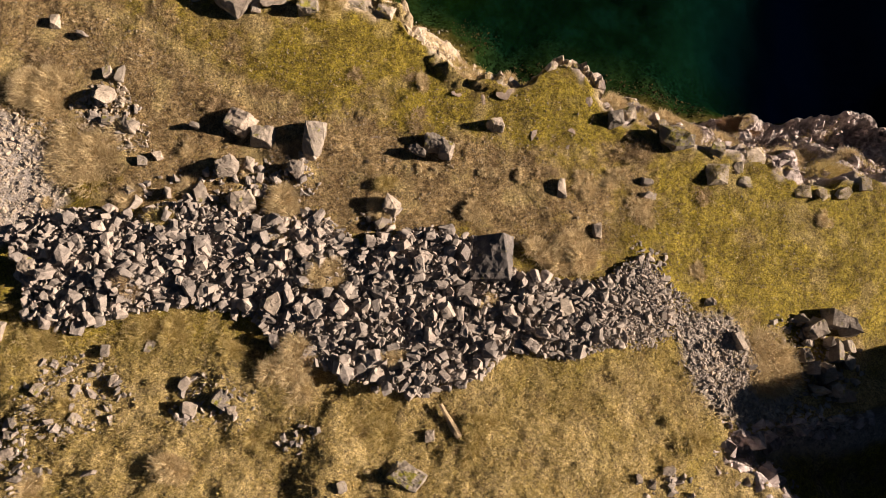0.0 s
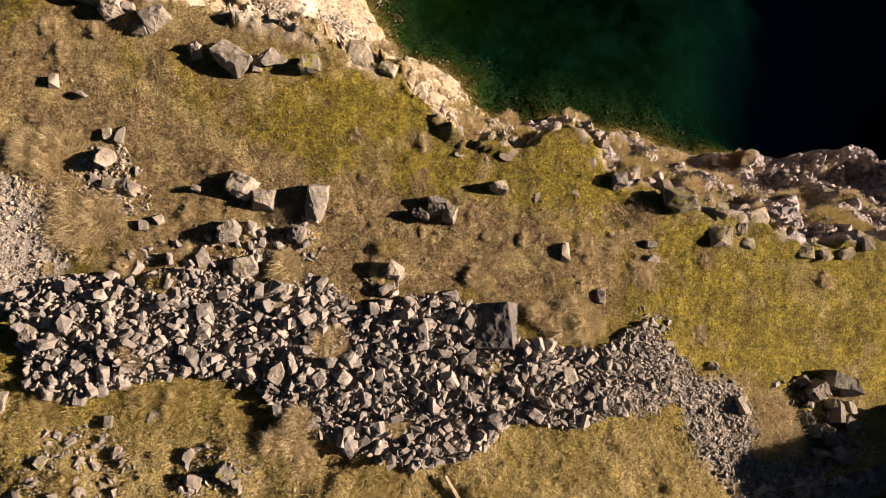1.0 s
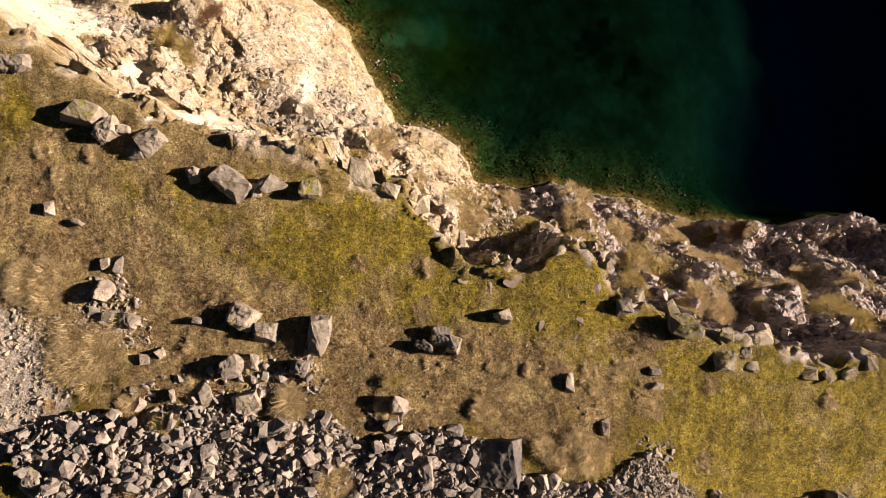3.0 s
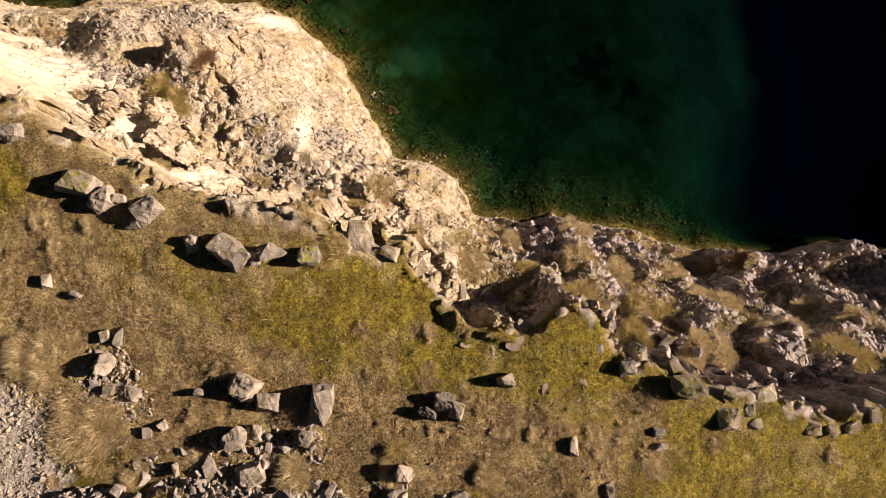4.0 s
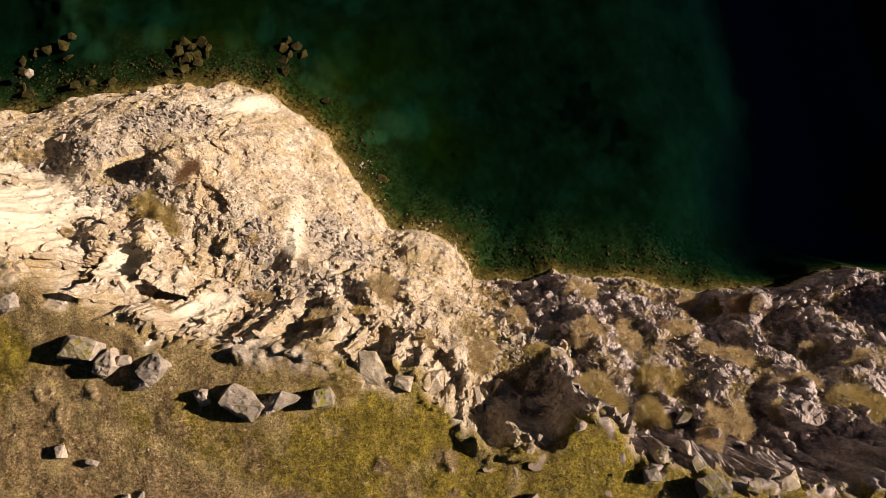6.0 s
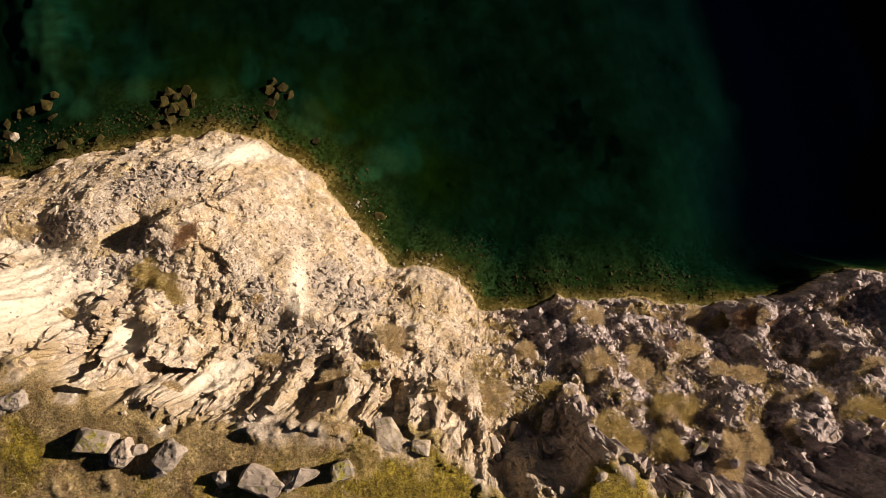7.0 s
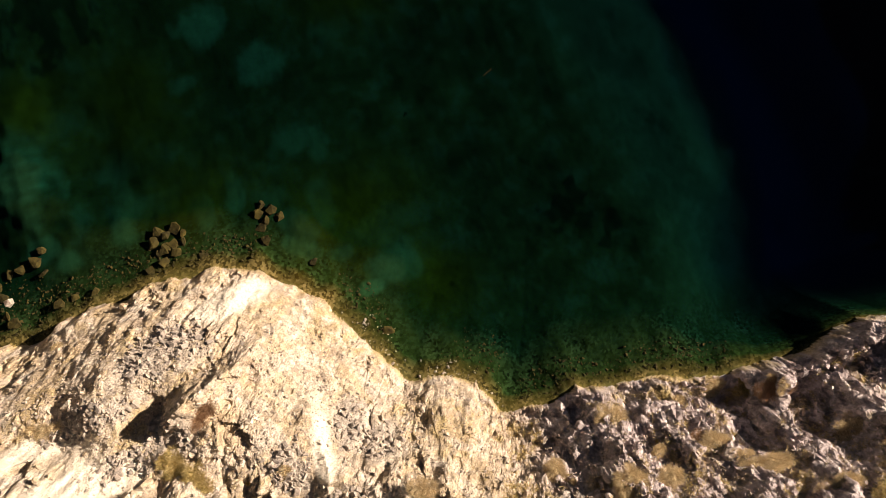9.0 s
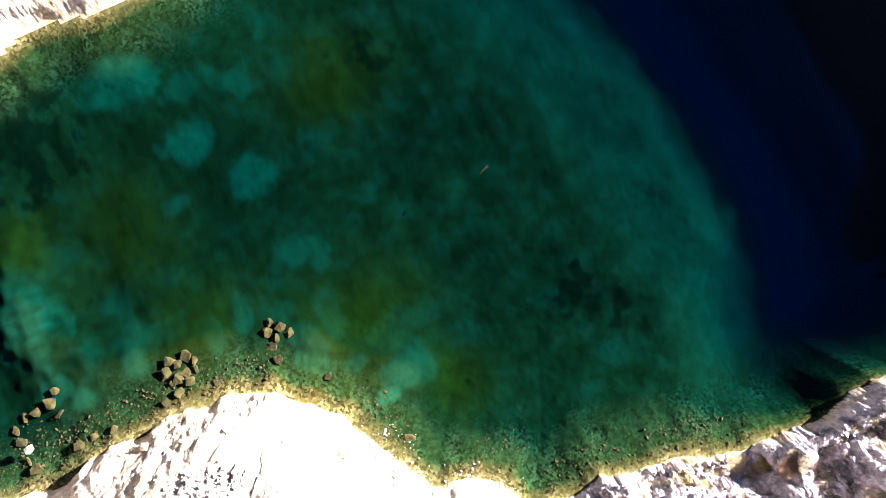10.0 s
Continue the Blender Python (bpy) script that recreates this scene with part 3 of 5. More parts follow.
def build_ground():
    xs = axis([(-900, -200, 100), (-200, -60, 14), (-60, -36, 1.1), (-36, 42, 0.118), (42, 60, 0.9), (60, 200, 14), (200, 900, 100)])
    ys = axis([(-900, -200, 100), (-200, -40, 16), (-40, -9, 1.0), (-9, 47.5, 0.118), (47.5, 88, 0.4), (88, 200, 5), (200, 900, 100)])
    X, Y = np.meshgrid(xs, ys)
    f = land(X, Y)
    Z = f["z"]
    gy, gx = np.gradient(Z, ys, xs)
    slope = np.hypot(gx, gy)
    nx, ny = len(xs), len(ys)
    # the steep rock is broken up in space, along its own normal
    lump = 0.5 * solid_noise(X, Y, Z, 1.5, 151) + 0.34 * solid_noise(X, Y, Z, 0.7, 153) + 0.2 * solid_noise(X, Y, Z, 0.36, 155)
    crisp = np.abs(solid_noise(X, Y, Z, 1.0, 157))
    lump = (lump - 0.5 * (0.35 - crisp) * (crisp < 0.35)) * f["bare"] * (f["ds"] < -0.4) * ease(slope, 0.35, 1.3) * np.clip(1 - 1.5 * f["pale"], 0.05, 1)
    lump = lump * (0.55 - (0.38 - 0.5 * ease(X, -2, 5)) * ease(f["u"], 0.2, 0.36))
    lump = lump * (1 + 0.3 * ease(X, 0, 5))
    scale = lump / np.sqrt(1 + slope ** 2)
    verts = np.stack([X - gx * scale, Y - gy * scale, Z + scale], -1).reshape(-1, 3)
    i = np.arange(nx * ny).reshape(ny, nx)
    faces = np.stack([i[:-1, :-1], i[:-1, 1:], i[1:, 1:], i[1:, :-1]], -1).reshape(-1, 4)
    wet = (f["ds"] > 0).reshape(-1)[faces].mean(1) > 0.5
    rocky = (f["bare"] > 0.3).reshape(-1)[faces].mean(1) > 0.5
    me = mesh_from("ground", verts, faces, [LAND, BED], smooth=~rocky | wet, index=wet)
    # masks: how bare, stony, mossy or strawy each spot is
    soil = ease(-slope, -2.4 - 1.0 * ease(X, 0, 6), -0.9) * ease(layers(X, Y, 3.0, 91, 4), -0.02, 0.3) * (1 - f["spur"]) * (0.75 + 0.25 * ease(X, -6, 8))
    broad = 0.7 * ease(X, -12.5, -10.5) * ease(-X, 1.0, 3.5)
    lip = ease(f["de"] + broad, -0.55, 0.05) * ease(layers(X, Y, 1.1, 93, 3) + 0.25 * broad, 0.0, 0.35)
    rock = np.maximum(f["bare"] * (1 - 0.85 * soil), lip)
    rock = np.maximum(rock, ease(f["pale"], 0.1, 0.5) * ease(f["de"], -4.5, -3.0))
    wall = ease(f["cut"], -0.1, 0.5) * (1 - ease(f["cut"], 1.0, 1.6)) * ease(-Y, 2.2, 3.0)
    rock = np.maximum(rock, wall * 0.35)
    gravel = np.maximum(ease(signed(X, Y, GRAVEL_WEST) + 0.7 * layers(X, Y, 1.6, 95, 3), -0.3, 0.5), ease(signed(X, Y, GRAVEL_EAST) + 0.5 * layers(X, Y, 1.2, 96, 3), -0.3, 0.4))
    gravel = np.maximum(gravel, 0.8 * ease(f["heap"], 0.3, 0.7))
    gravel = np.maximum(gravel, ease(f["cut"], 0.2, 0.8) * ease(-f["cut"], -3.2, -2.2) * ease(Y, -5, -3) * 0.9)
    track = np.exp(-((Y - 14.0 + 0.62 * (X + 13)) / 4.2) ** 2) * ease(-X, 2, 9) + np.exp(-((Y - 10.0 + 0.2 * X) / 2.6) ** 2) * ease(-X, -14, -2) * 0.8
    green = 0.5 + 0.95 * layers(X, Y, 2.8, 97, 5, 0.65) - 0.75 * track + 0.2 * ease(X, 10, 14) * ease(Y, -2, 3)
    for px, py, a, b in ((-6, 17.2, 5.5, 1.9), (7, 14.6, 3.0, 1.8), (3, 13.5, 5, 1.6), (15, 6.5, 4, 2), (-12, 15.8, 2.4, 1.6), (21, 7.5, 5, 2)):
        green = green + 0.55 * np.exp(-(np.hypot((X - px) / a, (Y - py) / b)) ** 2)
    rim = ease(f["de"], -2.4, -0.7) * ease(-X, 6, 10)
    green = np.clip(green - 0.8 * rim, 0, 1)
    worn = np.exp(-((off_line(X, Y, [(-19.5, 20.5), (-16.0, 19.0), (-12.8, 17.0), (-9.5, 14.5)]) + 0.25 * layers(X, Y, 1.0, 110, 3)) / 0.35) ** 2)
    low = ease(-Y, -3.2, 0.5)
    straw = np.clip(0.9 * ease(layers(X, Y, 1.3, 98, 4), 0.12, 0.5) * (0.55 + 0.45 * (1 - green)) + low * ease(layers(X, Y, 2.4, 99, 3), -0.75, 0.15), 0, 1) * (1 - f["sunk"])
    straw = np.maximum(straw, 0.42 * low * (1 - f["sunk"]) * (0.7 + 0.6 * layers(X, Y, 0.8, 119, 3)))
    straw = np.maximum(straw, 0.5 * rim)
    straw = np.maximum(straw, np.maximum(0.75 * ease(f["de"], 0.1, 0.4), 0.8 * worn))
    sand = np.zeros(X.shape)
    for px, py, a, b in ((-29.7, 59.3, 3.0, 5.0), (-7.5, 46.6, 2.0, 2.4), (-1.2, 40.8, 2.4, 2.0), (-22.4, 52.8, 1.6, 2.2), (-15.5, 50.9, 1.2, 2.4), (-12.4, 52.3, 1.0, 2.0), (-27.5, 51.0, 1.4, 1.0), (-29.6, 52.6, 1.5, 1.2), (-14.1, 63.7, 1.8, 1.0), (-10.6, 67.7, 2.2, 2.6), (-6.4, 62.9, 2.4, 2.4), (-13.5, 75.2, 3.0, 2.0), (-4.9, 43.7, 1.2, 1.0), (-5.3, 47.8, 1.4, 2.6), (0.8, 40.4, 1.2, 1.6), (-2.8, 39.9, 1.4, 1.0)):
        d = np.hypot((X - px) / a, (Y - py) / b) + 0.75 * layers(X, Y, 2.2, 101, 4)
        sand = np.maximum(sand, (1 - ease(d, 0.55, 1.15)) * 0.95)
    sand = np.maximum(sand, 0.55 * ease(layers(X, Y, 4.5, 103, 4), 0.2, 0.5) * ease(f["ds"], 3, 8) * ease(-X, -12, 4))
    weed = np.zeros(X.shape)
    for px, py, a, b in ((-19.8, 63.0, 5.5, 5.5), (3.7, 68.4, 5, 4), (2.0, 38.1, 3.4, 3.6), (-2.8, 47.2, 6, 5), (-27, 66, 4, 4), (-16, 53, 6, 3.5)):
        weed = np.maximum(weed, np.exp(-(np.hypot((X - px) / a, (Y - py) / b) + 0.3 * layers(X, Y, 3.0, 105, 3)) ** 2) * 0.85)
    # a lighter band just short of the drop, laid in as sand
    sand = np.maximum(sand, 0.4 * ease(f["past"], -14, -5) * ease(-f["past"], -3, 2) * ease(f["ds"], 4, 9))
    rip = 0.78 + 0.22 * np.sin(5.2 * (X * 0.25 + Y) + 1.2 * layers(X, Y, 2.5, 131, 2))
    sand = sand * np.where(np.hypot((X + 29.7) / 4.5, (Y - 59.3) / 6.5) < 1, rip, 1.0)
    dark = np.zeros(X.shape)
    for px, py, a, b in ((17.2, 39.6, 2.2, 3.0), (19.5, 38.0, 1.6, 1.4), (15.0, 41.5, 1.4, 1.0), (7.5, 69.0, 2.4, 2.2), (-24, 74, 7, 5), (17.0, 42.5, 0.8, 1.6)):
        dark = np.maximum(dark, (1 - ease(np.hypot((X - px) / a, (Y - py) / b) + 1.5 * layers(X, Y, 1.3, 133, 4), 0.4, 0.9)) * 0.7)
    stony = ease(-f["ds"], -8.0, -2.0) * (0.4 + 0.6 * ease(layers(X, Y, 2.0, 107, 3), -0.3, 0.3))
    # eastward share of the dun, shade-toned rock colour
    dun = ease(X + 2.5 * layers(X, Y, 4.0, 109, 3), 0.0, 9.0) * 0.9
    pale = f["pale"]
    for key, value in (("rock", rock), ("pale", pale), ("dun", dun), ("talus", f["talus"] * f["bare"]), ("gravel", gravel), ("green", green), ("straw", straw), ("sand", sand), ("weed", weed), ("stony", stony), ("dark", dark)):
        me.attributes.new(key, "FLOAT", "POINT").data.foreach_set("value", np.ascontiguousarray(value, np.float32).ravel())
    return tagged(new("ground", me), "mossy quarry ledge above a pale broken rock face and lake bed", "ground", kind="structure")


ground = build_ground()


def build_water():
    xs, ys = axis([(-60, 120, 6)]), axis([(15, 150, 6)])
    X, Y = np.meshgrid(xs, ys)
    verts = np.stack([X, Y, np.full(X.shape, LEVEL)], -1).reshape(-1, 3)
    i = np.arange(X.size).reshape(X.shape)
    faces = np.stack([i[:-1, :-1], i[:-1, 1:], i[1:, 1:], i[1:, :-1]], -1).reshape(-1, 4)
    lake = new("water", mesh_from("water", verts, faces, [WATER]))
    lake.visible_shadow = False
    return tagged(lake, "clear lake water, its dark green and navy painted into the bed", "lake", kind="structure")


build_water()

# ---- stones ----


def blade_mesh(name, mat, roots, ways, lengths, width, droop):
    """Blades of two joints each, from roots along ways, bending down by droop."""
    n = len(roots)
    sidew = np.cross(ways, np.array([0.0, 0.0, 1.0])) + 1e-6
    sidew /= np.linalg.norm(sidew, axis=1)[:, None]
    L = lengths[:, None]
    mid = roots + ways * L * 0.55
    tip = roots + ways * L - np.array([0, 0, 1.0]) * (droop * L)
    half = sidew * width * 0.5
    verts = np.stack([roots - half, roots + half, mid - half * 0.8, mid + half * 0.8, tip], 1).reshape(-1, 3)
    b = np.arange(n)[:, None] * 5
    faces = np.concatenate([b + np.array([0, 1, 3]), b + np.array([0, 3, 2]), b + np.array([2, 3, 4])])
    return mesh_from(name, verts, faces, [mat], smooth=False)


rng = np.random.default_rng(7)


def rock_mesh(name, mat, seed, size, slab=False, cuts=0, worn=True, wild=0.0):
    """An angular stone: the hull of a jittered box, its edges worn, its faces rough. Its base lies at z = 0."""
    r = np.random.default_rng(seed)
    bm = bmesh.new()
    jit = 0.16 if slab else 0.34
    if wild:
        for _ in range(13 if wild > 0.2 else 15):
            p = r.normal(0, 1, 3)
            p = p / np.max(np.abs(p)) ** 0.75 / np.linalg.norm(p) ** 0.25 * (1 - wild * r.random())
            bm.verts.new((0.5 * p[0] * size[0], 0.5 * p[1] * size[1], (0.5 + 0.5 * p[2]) * size[2]))
    else:
        for sx in (-0.5, 0.5):
            for sy in (-0.5, 0.5):
                for sz in (0.0, 1.0):
                    shrink = 1 - (0.03 + 0.08 * r.random() if slab else 0.05 + 0.35 * r.random()) * sz
                    bm.verts.new(((sx * shrink + jit * (r.random() - 0.5)) * size[0], (sy * shrink + jit * (r.random() - 0.5)) * size[1], (sz * (1 - 0.45 * r.random())) * size[2]))
        for _ in range(4):
            a = r.random() * 6.283
            bm.verts.new((0.56 * math.cos(a) * size[0], 0.56 * math.sin(a) * size[1], (0.25 + 0.5 * r.random()) * size[2]))
    out = bmesh.ops.convex_hull(bm, input=bm.verts)
    bmesh.ops.delete(bm, geom=[g for g in out["geom_interior"] if isinstance(g, bmesh.types.BMVert)], context="VERTS")
    bmesh.ops.dissolve_limit(bm, angle_limit=0.12, verts=bm.verts, edges=bm.edges)
    if worn:
        bmesh.ops.bevel(bm, geom=list(bm.edges), offset=0.022 * min(size), segments=1, affect="EDGES")
    bmesh.ops.triangulate(bm, faces=bm.faces)
    if cuts:
        longest = max(size) * (0.34, 0.2, 0.13)[cuts - 1]
        for _ in range(4):
            long = [e for e in bm.edges if e.calc_length() > longest]
            if not long:
                break
            bmesh.ops.subdivide_edges(bm, edges=long, cuts=1)
            bmesh.ops.triangulate(bm, faces=[f for f in bm.faces if len(f.verts) > 3])
        off = Vector((seed * 1.7, seed * 0.3, 0))
        s = 4.5 / max(size)
        bm.normal_update()
        move = [(v, v.normal * (0.05 * min(size) * noise.fractal(v.co * s + off, 0.5, 2.1, 5))) for v in bm.verts]
        for v, d in move:
            v.co += d
    me = bpy.data.meshes.new(name)
    bm.to_mesh(me)
    bm.free()
    me.materials.append(mat)
    return me


KINDS = {"": (GREY, "weathered grey quarry boulder lying on mossy turf"), "pale": (PALE, "pale sunlit quarry boulder lying on turf"),
         "mossy": (MOSSY, "grey boulder capped with yellow-green moss"), "tall": (GREY, "dark upright boulder in a shaded cluster"), "lip": (LIPROCK, "broken moss-topped rock at the ledge's lip"), "block": (BLOCK, "squared grey rock block, toned dark for shade, beside the rubble")}
count = [100]
OCCUPIED = []


def moss_on(ob):
    """A cushion of moss over the upper faces of a stone, as a part of its own."""
    r = np.random.default_rng(count[0])
    tops = [p for p in ob.data.polygons if p.normal.z > 0.6]
    if not tops:
        return
    share = np.array([p.area for p in tops])
    pick = r.choice(len(tops), int(np.clip(420 * share.sum(), 50, 600)), p=share / share.sum())
    roots = []
    for k in pick:
        c = [ob.data.vertices[v].co for v in tops[k].vertices]
        a, b = sorted(r.random(2))
        roots.append(c[0] * a + c[1] * (b - a) + c[-1] * (1 - b))
    roots = np.array(roots)
    keep = layers(roots[:, 0] + 3 * count[0], roots[:, 1], 0.7, 141, 3) > 0.0
    roots = roots[keep]
    n = len(roots)
    if n == 0:
        return
    ang = r.random(n) * 6.283
    ways = np.stack([np.cos(ang), np.sin(ang), 0.4 + 0.8 * r.random(n)], -1)
    ways /= np.linalg.norm(ways, axis=1)[:, None]
    moss = new("moss", blade_mesh("moss", TURF, roots, ways, 0.025 + 0.035 * r.random(n), 0.03, 0.2))
    moss.parent = ob
    tagged(moss, "yellow-green moss cushion", kind="stuff")


def boulder(x, y, w, d, turn=0, kind=""):
    count[0] += 1
    mat, label = KINDS[kind]
    h = 0.8 * min(w, d) ** 0.7 * max(w, d) ** 0.3 * (0.85 + 0.3 * rng.random())
    if kind == "tall":
        h *= 1.6
    if kind == "lip":
        h *= 0.5
    if kind == "block":
        h = 1.0
    ob = new("boulder", rock_mesh("boulder", mat, count[0], (w, d, h * 1.15), kind == "block", 3 if max(w, d) > 0.9 else 2, True, 0.0 if kind == "block" or count[0] % 3 != 0 else 0.12))
    # the block leans so that its top turns away from the sun
    lean = -24 if kind == "block" else 5 * rng.normal()
    ob.matrix_world = pose(x, y, height(x, y) - (0.4 if y < 2.6 and x < 13 else 0.15) * h, 5 * rng.normal(), lean, turn)
    OCCUPIED.append((x, y, 0.5 * max(w, d)))
    if kind in ("mossy", "lip"):
        moss_on(ob)
    return tagged(ob, label, "boulder", "boulders on the ledge")


def slab(x, y, w, d, turn=0):
    count[0] += 1
    ob = new("rock_slab", rock_mesh("rock_slab", PINK, count[0], (w, d, 0.16), True, 2, True, 0.25))
    ob.matrix_world = pose(x, y, height(x, y) - 0.115, 0, 0, turn)
    return tagged(ob, "bare pinkish rock slab flush with the turf", "rock slab", "bare slabs")


boulder(-22.02, 26.65, 1.05, 0.87, 20)
boulder(-22.55, 26.50, 0.90, 1.00, 0)
boulder(-18.39, 23.80, 2.15, 1.16, -20, "mossy")
boulder(-17.24, 23.02, 1.28, 1.16, 20)
boulder(-16.36, 22.97, 0.76, 0.76, 0)
boulder(-14.90, 22.52, 1.30, 1.08, 35, "pale")
boulder(-15.65, 21.72, 0.70, 0.52, 10)
boulder(-12.69, 20.54, 0.76, 1.22, 10)
boulder(-10.68, 20.00, 2.20, 1.25, -36)
boulder(-9.44, 19.75, 0.47, 0.76, 0)
boulder(-8.51, 20.00, 1.63, 0.93, 12)
boulder(-6.73, 19.79, 1.22, 0.93, 8, "mossy")
boulder(-20.02, 18.92, 0.47, 0.64, 0, "pale")
boulder(-18.47, 18.15, 0.70, 0.35, -20)
boulder(-16.98, 16.08, 0.41, 0.64, 20)
boulder(-16.36, 15.98, 0.47, 0.87, -10, "pale")
boulder(-16.97, 14.71, 1.16, 1.22, -8, "pale")
boulder(-15.61, 13.18, 0.87, 0.76, -30)
boulder(-16.70, 13.34, 0.57, 0.52, 10)
boulder(-12.25, 13.09, 0.58, 0.41, -10)
boulder(-9.99, 13.22, 1.45, 1.16, -28)
boulder(-8.74, 12.48, 1.05, 0.87, -5)
boulder(-10.37, 10.74, 1.22, 1.28, 15)
boulder(-9.33, 11.05, 0.47, 0.81, 0)
boulder(-6.03, 12.39, 1.16, 1.74, -10)
boulder(-6.85, 10.70, 0.85, 0.96, -35)
boulder(-9.54, 8.97, 1.16, 1.05, 20)
boulder(-11.62, 9.40, 0.70, 1.05, 25)
boulder(-13.16, 9.42, 0.52, 0.76, -15)
boulder(-14.75, 11.19, 0.50, 0.51, 0)
boulder(-14.01, 11.47, 0.42, 0.48, 30)
boulder(-0.78, 11.63, 0.99, 0.93, 10)
boulder(0.08, 12.19, 1.05, 0.87, 0)
boulder(0.74, 11.70, 0.70, 0.76, -15)
boulder(3.21, 13.07, 0.93, 0.87, 10)
boulder(9.64, 13.63, 0.76, 0.81, 8, "pale")
boulder(11.18, 10.29, 0.58, 0.47, -5)
boulder(11.28, 9.49, 0.81, 0.52, 0)
boulder(6.57, 9.79, 0.43, 0.85, 0)
boulder(-2.05, 8.80, 0.85, 0.89, -20)
boulder(-2.41, 7.92, 0.96, 0.50, 30)
boulder(3.00, 5.95, 2.08, 2.16, 2, "block")
boulder(8.33, 7.53, 0.46, 0.72, 0)
boulder(14.12, 4.05, 0.62, 0.51, 0)
boulder(20.00, 2.67, 1.01, 1.01, 30, "tall")
boulder(21.31, 3.31, 1.19, 0.85, -5, "tall")
boulder(19.63, 2.07, 0.78, 0.55, 20, "tall")
boulder(21.22, 1.52, 0.61, 1.32, -10, "tall")
boulder(20.36, 0.49, 0.72, 0.97, 20, "tall")
boulder(19.82, -0.30, 1.15, 0.53, -30, "tall")
boulder(19.57, 0.77, 0.61, 0.60, 0, "tall")
boulder(22.12, 3.08, 0.73, 1.13, 0, "tall")
boulder(21.83, 1.03, 0.83, 0.82, 20, "tall")
boulder(19.38, 3.23, 0.56, 0.56, 10, "tall")
boulder(21.29, -0.57, 0.82, 0.64, 0, "tall")
boulder(20.89, 2.12, 0.67, 0.61, 40, "tall")
boulder(19.25, 1.44, 0.50, 0.66, 0, "tall")
boulder(20.78, -0.31, 0.66, 0.70, 15, "tall")
boulder(22.03, 1.84, 0.73, 0.72, 0, "tall")
boulder(15.48, 2.13, 0.50, 0.94, 20)
boulder(-1.22, -4.01, 1.51, 1.03, -25, "mossy")
boulder(-3.96, -4.36, 0.52, 0.57, 10)
boulder(-0.13, -2.27, 0.41, 0.51, 0)
boulder(-9.64, -0.64, 0.95, 0.73, -35)
boulder(-11.55, 0.04, 0.74, 0.82, 20)
boulder(-11.11, -1.00, 0.86, 0.56, -10)
boulder(-9.08, -1.11, 0.53, 0.40, 0)
boulder(-14.99, -3.68, 0.72, 0.34, 15)
boulder(-13.37, 1.81, 0.42, 0.58, -10)
boulder(-15.36, 1.63, 0.34, 0.50, 0)
boulder(-14.79, 0.23, 0.45, 0.73, -20)
boulder(-16.22, -1.43, 0.30, 0.44, -30)
boulder(-18.17, -0.14, 0.53, 0.53, -25)
boulder(-18.26, -0.96, 0.53, 0.41, 10)
boulder(-18.93, -2.92, 0.72, 0.51, 30)
boulder(-19.12, -2.17, 0.60, 0.36, 0)
boulder(-18.09, -3.95, 0.63, 0.38, 25)
boulder(-20.52, 2.50, 0.41, 1.02, 0)
boulder(11.15, -3.99, 0.66, 0.39, 0)
boulder(9.59, -4.33, 0.41, 0.54, 0)
boulder(10.30, -4.63, 0.45, 0.46, 0)
boulder(-4.21, 1.92, 0.42, 0.37, 0)
boulder(-7.57, 3.83, 0.82, 1.22, -15)
boulder(-19.26, 5.66, 0.99, 1.03, -5)
boulder(6.52, 3.67, 0.72, 0.84, 10, "pale")
boulder(12.75, 12.55, 1.95, 1.45, 5, "mossy")
boulder(15.06, 10.75, 1.03, 1.18, 0, "lip")
boulder(17.23, 11.83, 1.46, 0.96, 15, "lip")
boulder(15.06, 12.09, 0.79, 1.02, -20, "lip")
boulder(16.63, 10.44, 0.79, 0.59, 0, "lip")
boulder(16.25, 11.18, 0.49, 0.60, 0, "lip")
boulder(22.19, 10.01, 1.04, 0.71, 30, "lip")
boulder(23.49, 10.53, 0.61, 0.78, 0, "lip")
boulder(19.76, 10.03, 0.91, 0.65, -10, "lip")
boulder(20.95, 9.82, 0.73, 0.83, 20, "lip")
boulder(-4.12, 20.61, 1.35, 2.07, 5, "lip")
boulder(9.10, 15.16, 0.73, 1.11, 0, "lip")
boulder(10.72, 14.23, 1.04, 0.92, 20, "lip")
boulder(11.76, 13.86, 0.92, 0.73, 0, "lip")
boulder(12.50, 13.55, 0.79, 0.79, 20, "lip")
boulder(3.48, 15.64, 0.67, 1.05, -30, "lip")
boulder(4.55, 15.79, 0.43, 1.11, 40, "pale")
boulder(1.61, 17.67, 0.55, 1.95, 5, "pale")
boulder(0.48, 18.30, 1.04, 0.70, 0, "lip")
boulder(-1.04, 19.58, 1.23, 1.09, 10, "lip")
boulder(-2.58, 19.90, 0.92, 0.71, -15, "lip")
boulder(6.41, 16.56, 0.80, 0.50, 30, "lip")
boulder(8.12, 16.87, 0.86, 0.44, 0, "lip")
slab(3.84, 15.01, 1.07, 0.90, 0)
slab(1.32, 15.05, 0.65, 0.48, 0)
slab(2.73, 14.72, 0.30, 0.84, 10)
slab(5.33, 12.83, 0.41, 1.47, -15)
slab(7.37, 12.97, 0.65, 0.53, 20)
slab(-3.08, 12.45, 0.75, 0.41, 20)
slab(7.06, 12.09, 0.29, 0.35, 0)
slab(8.29, 14.60, 0.54, 0.78, -20)


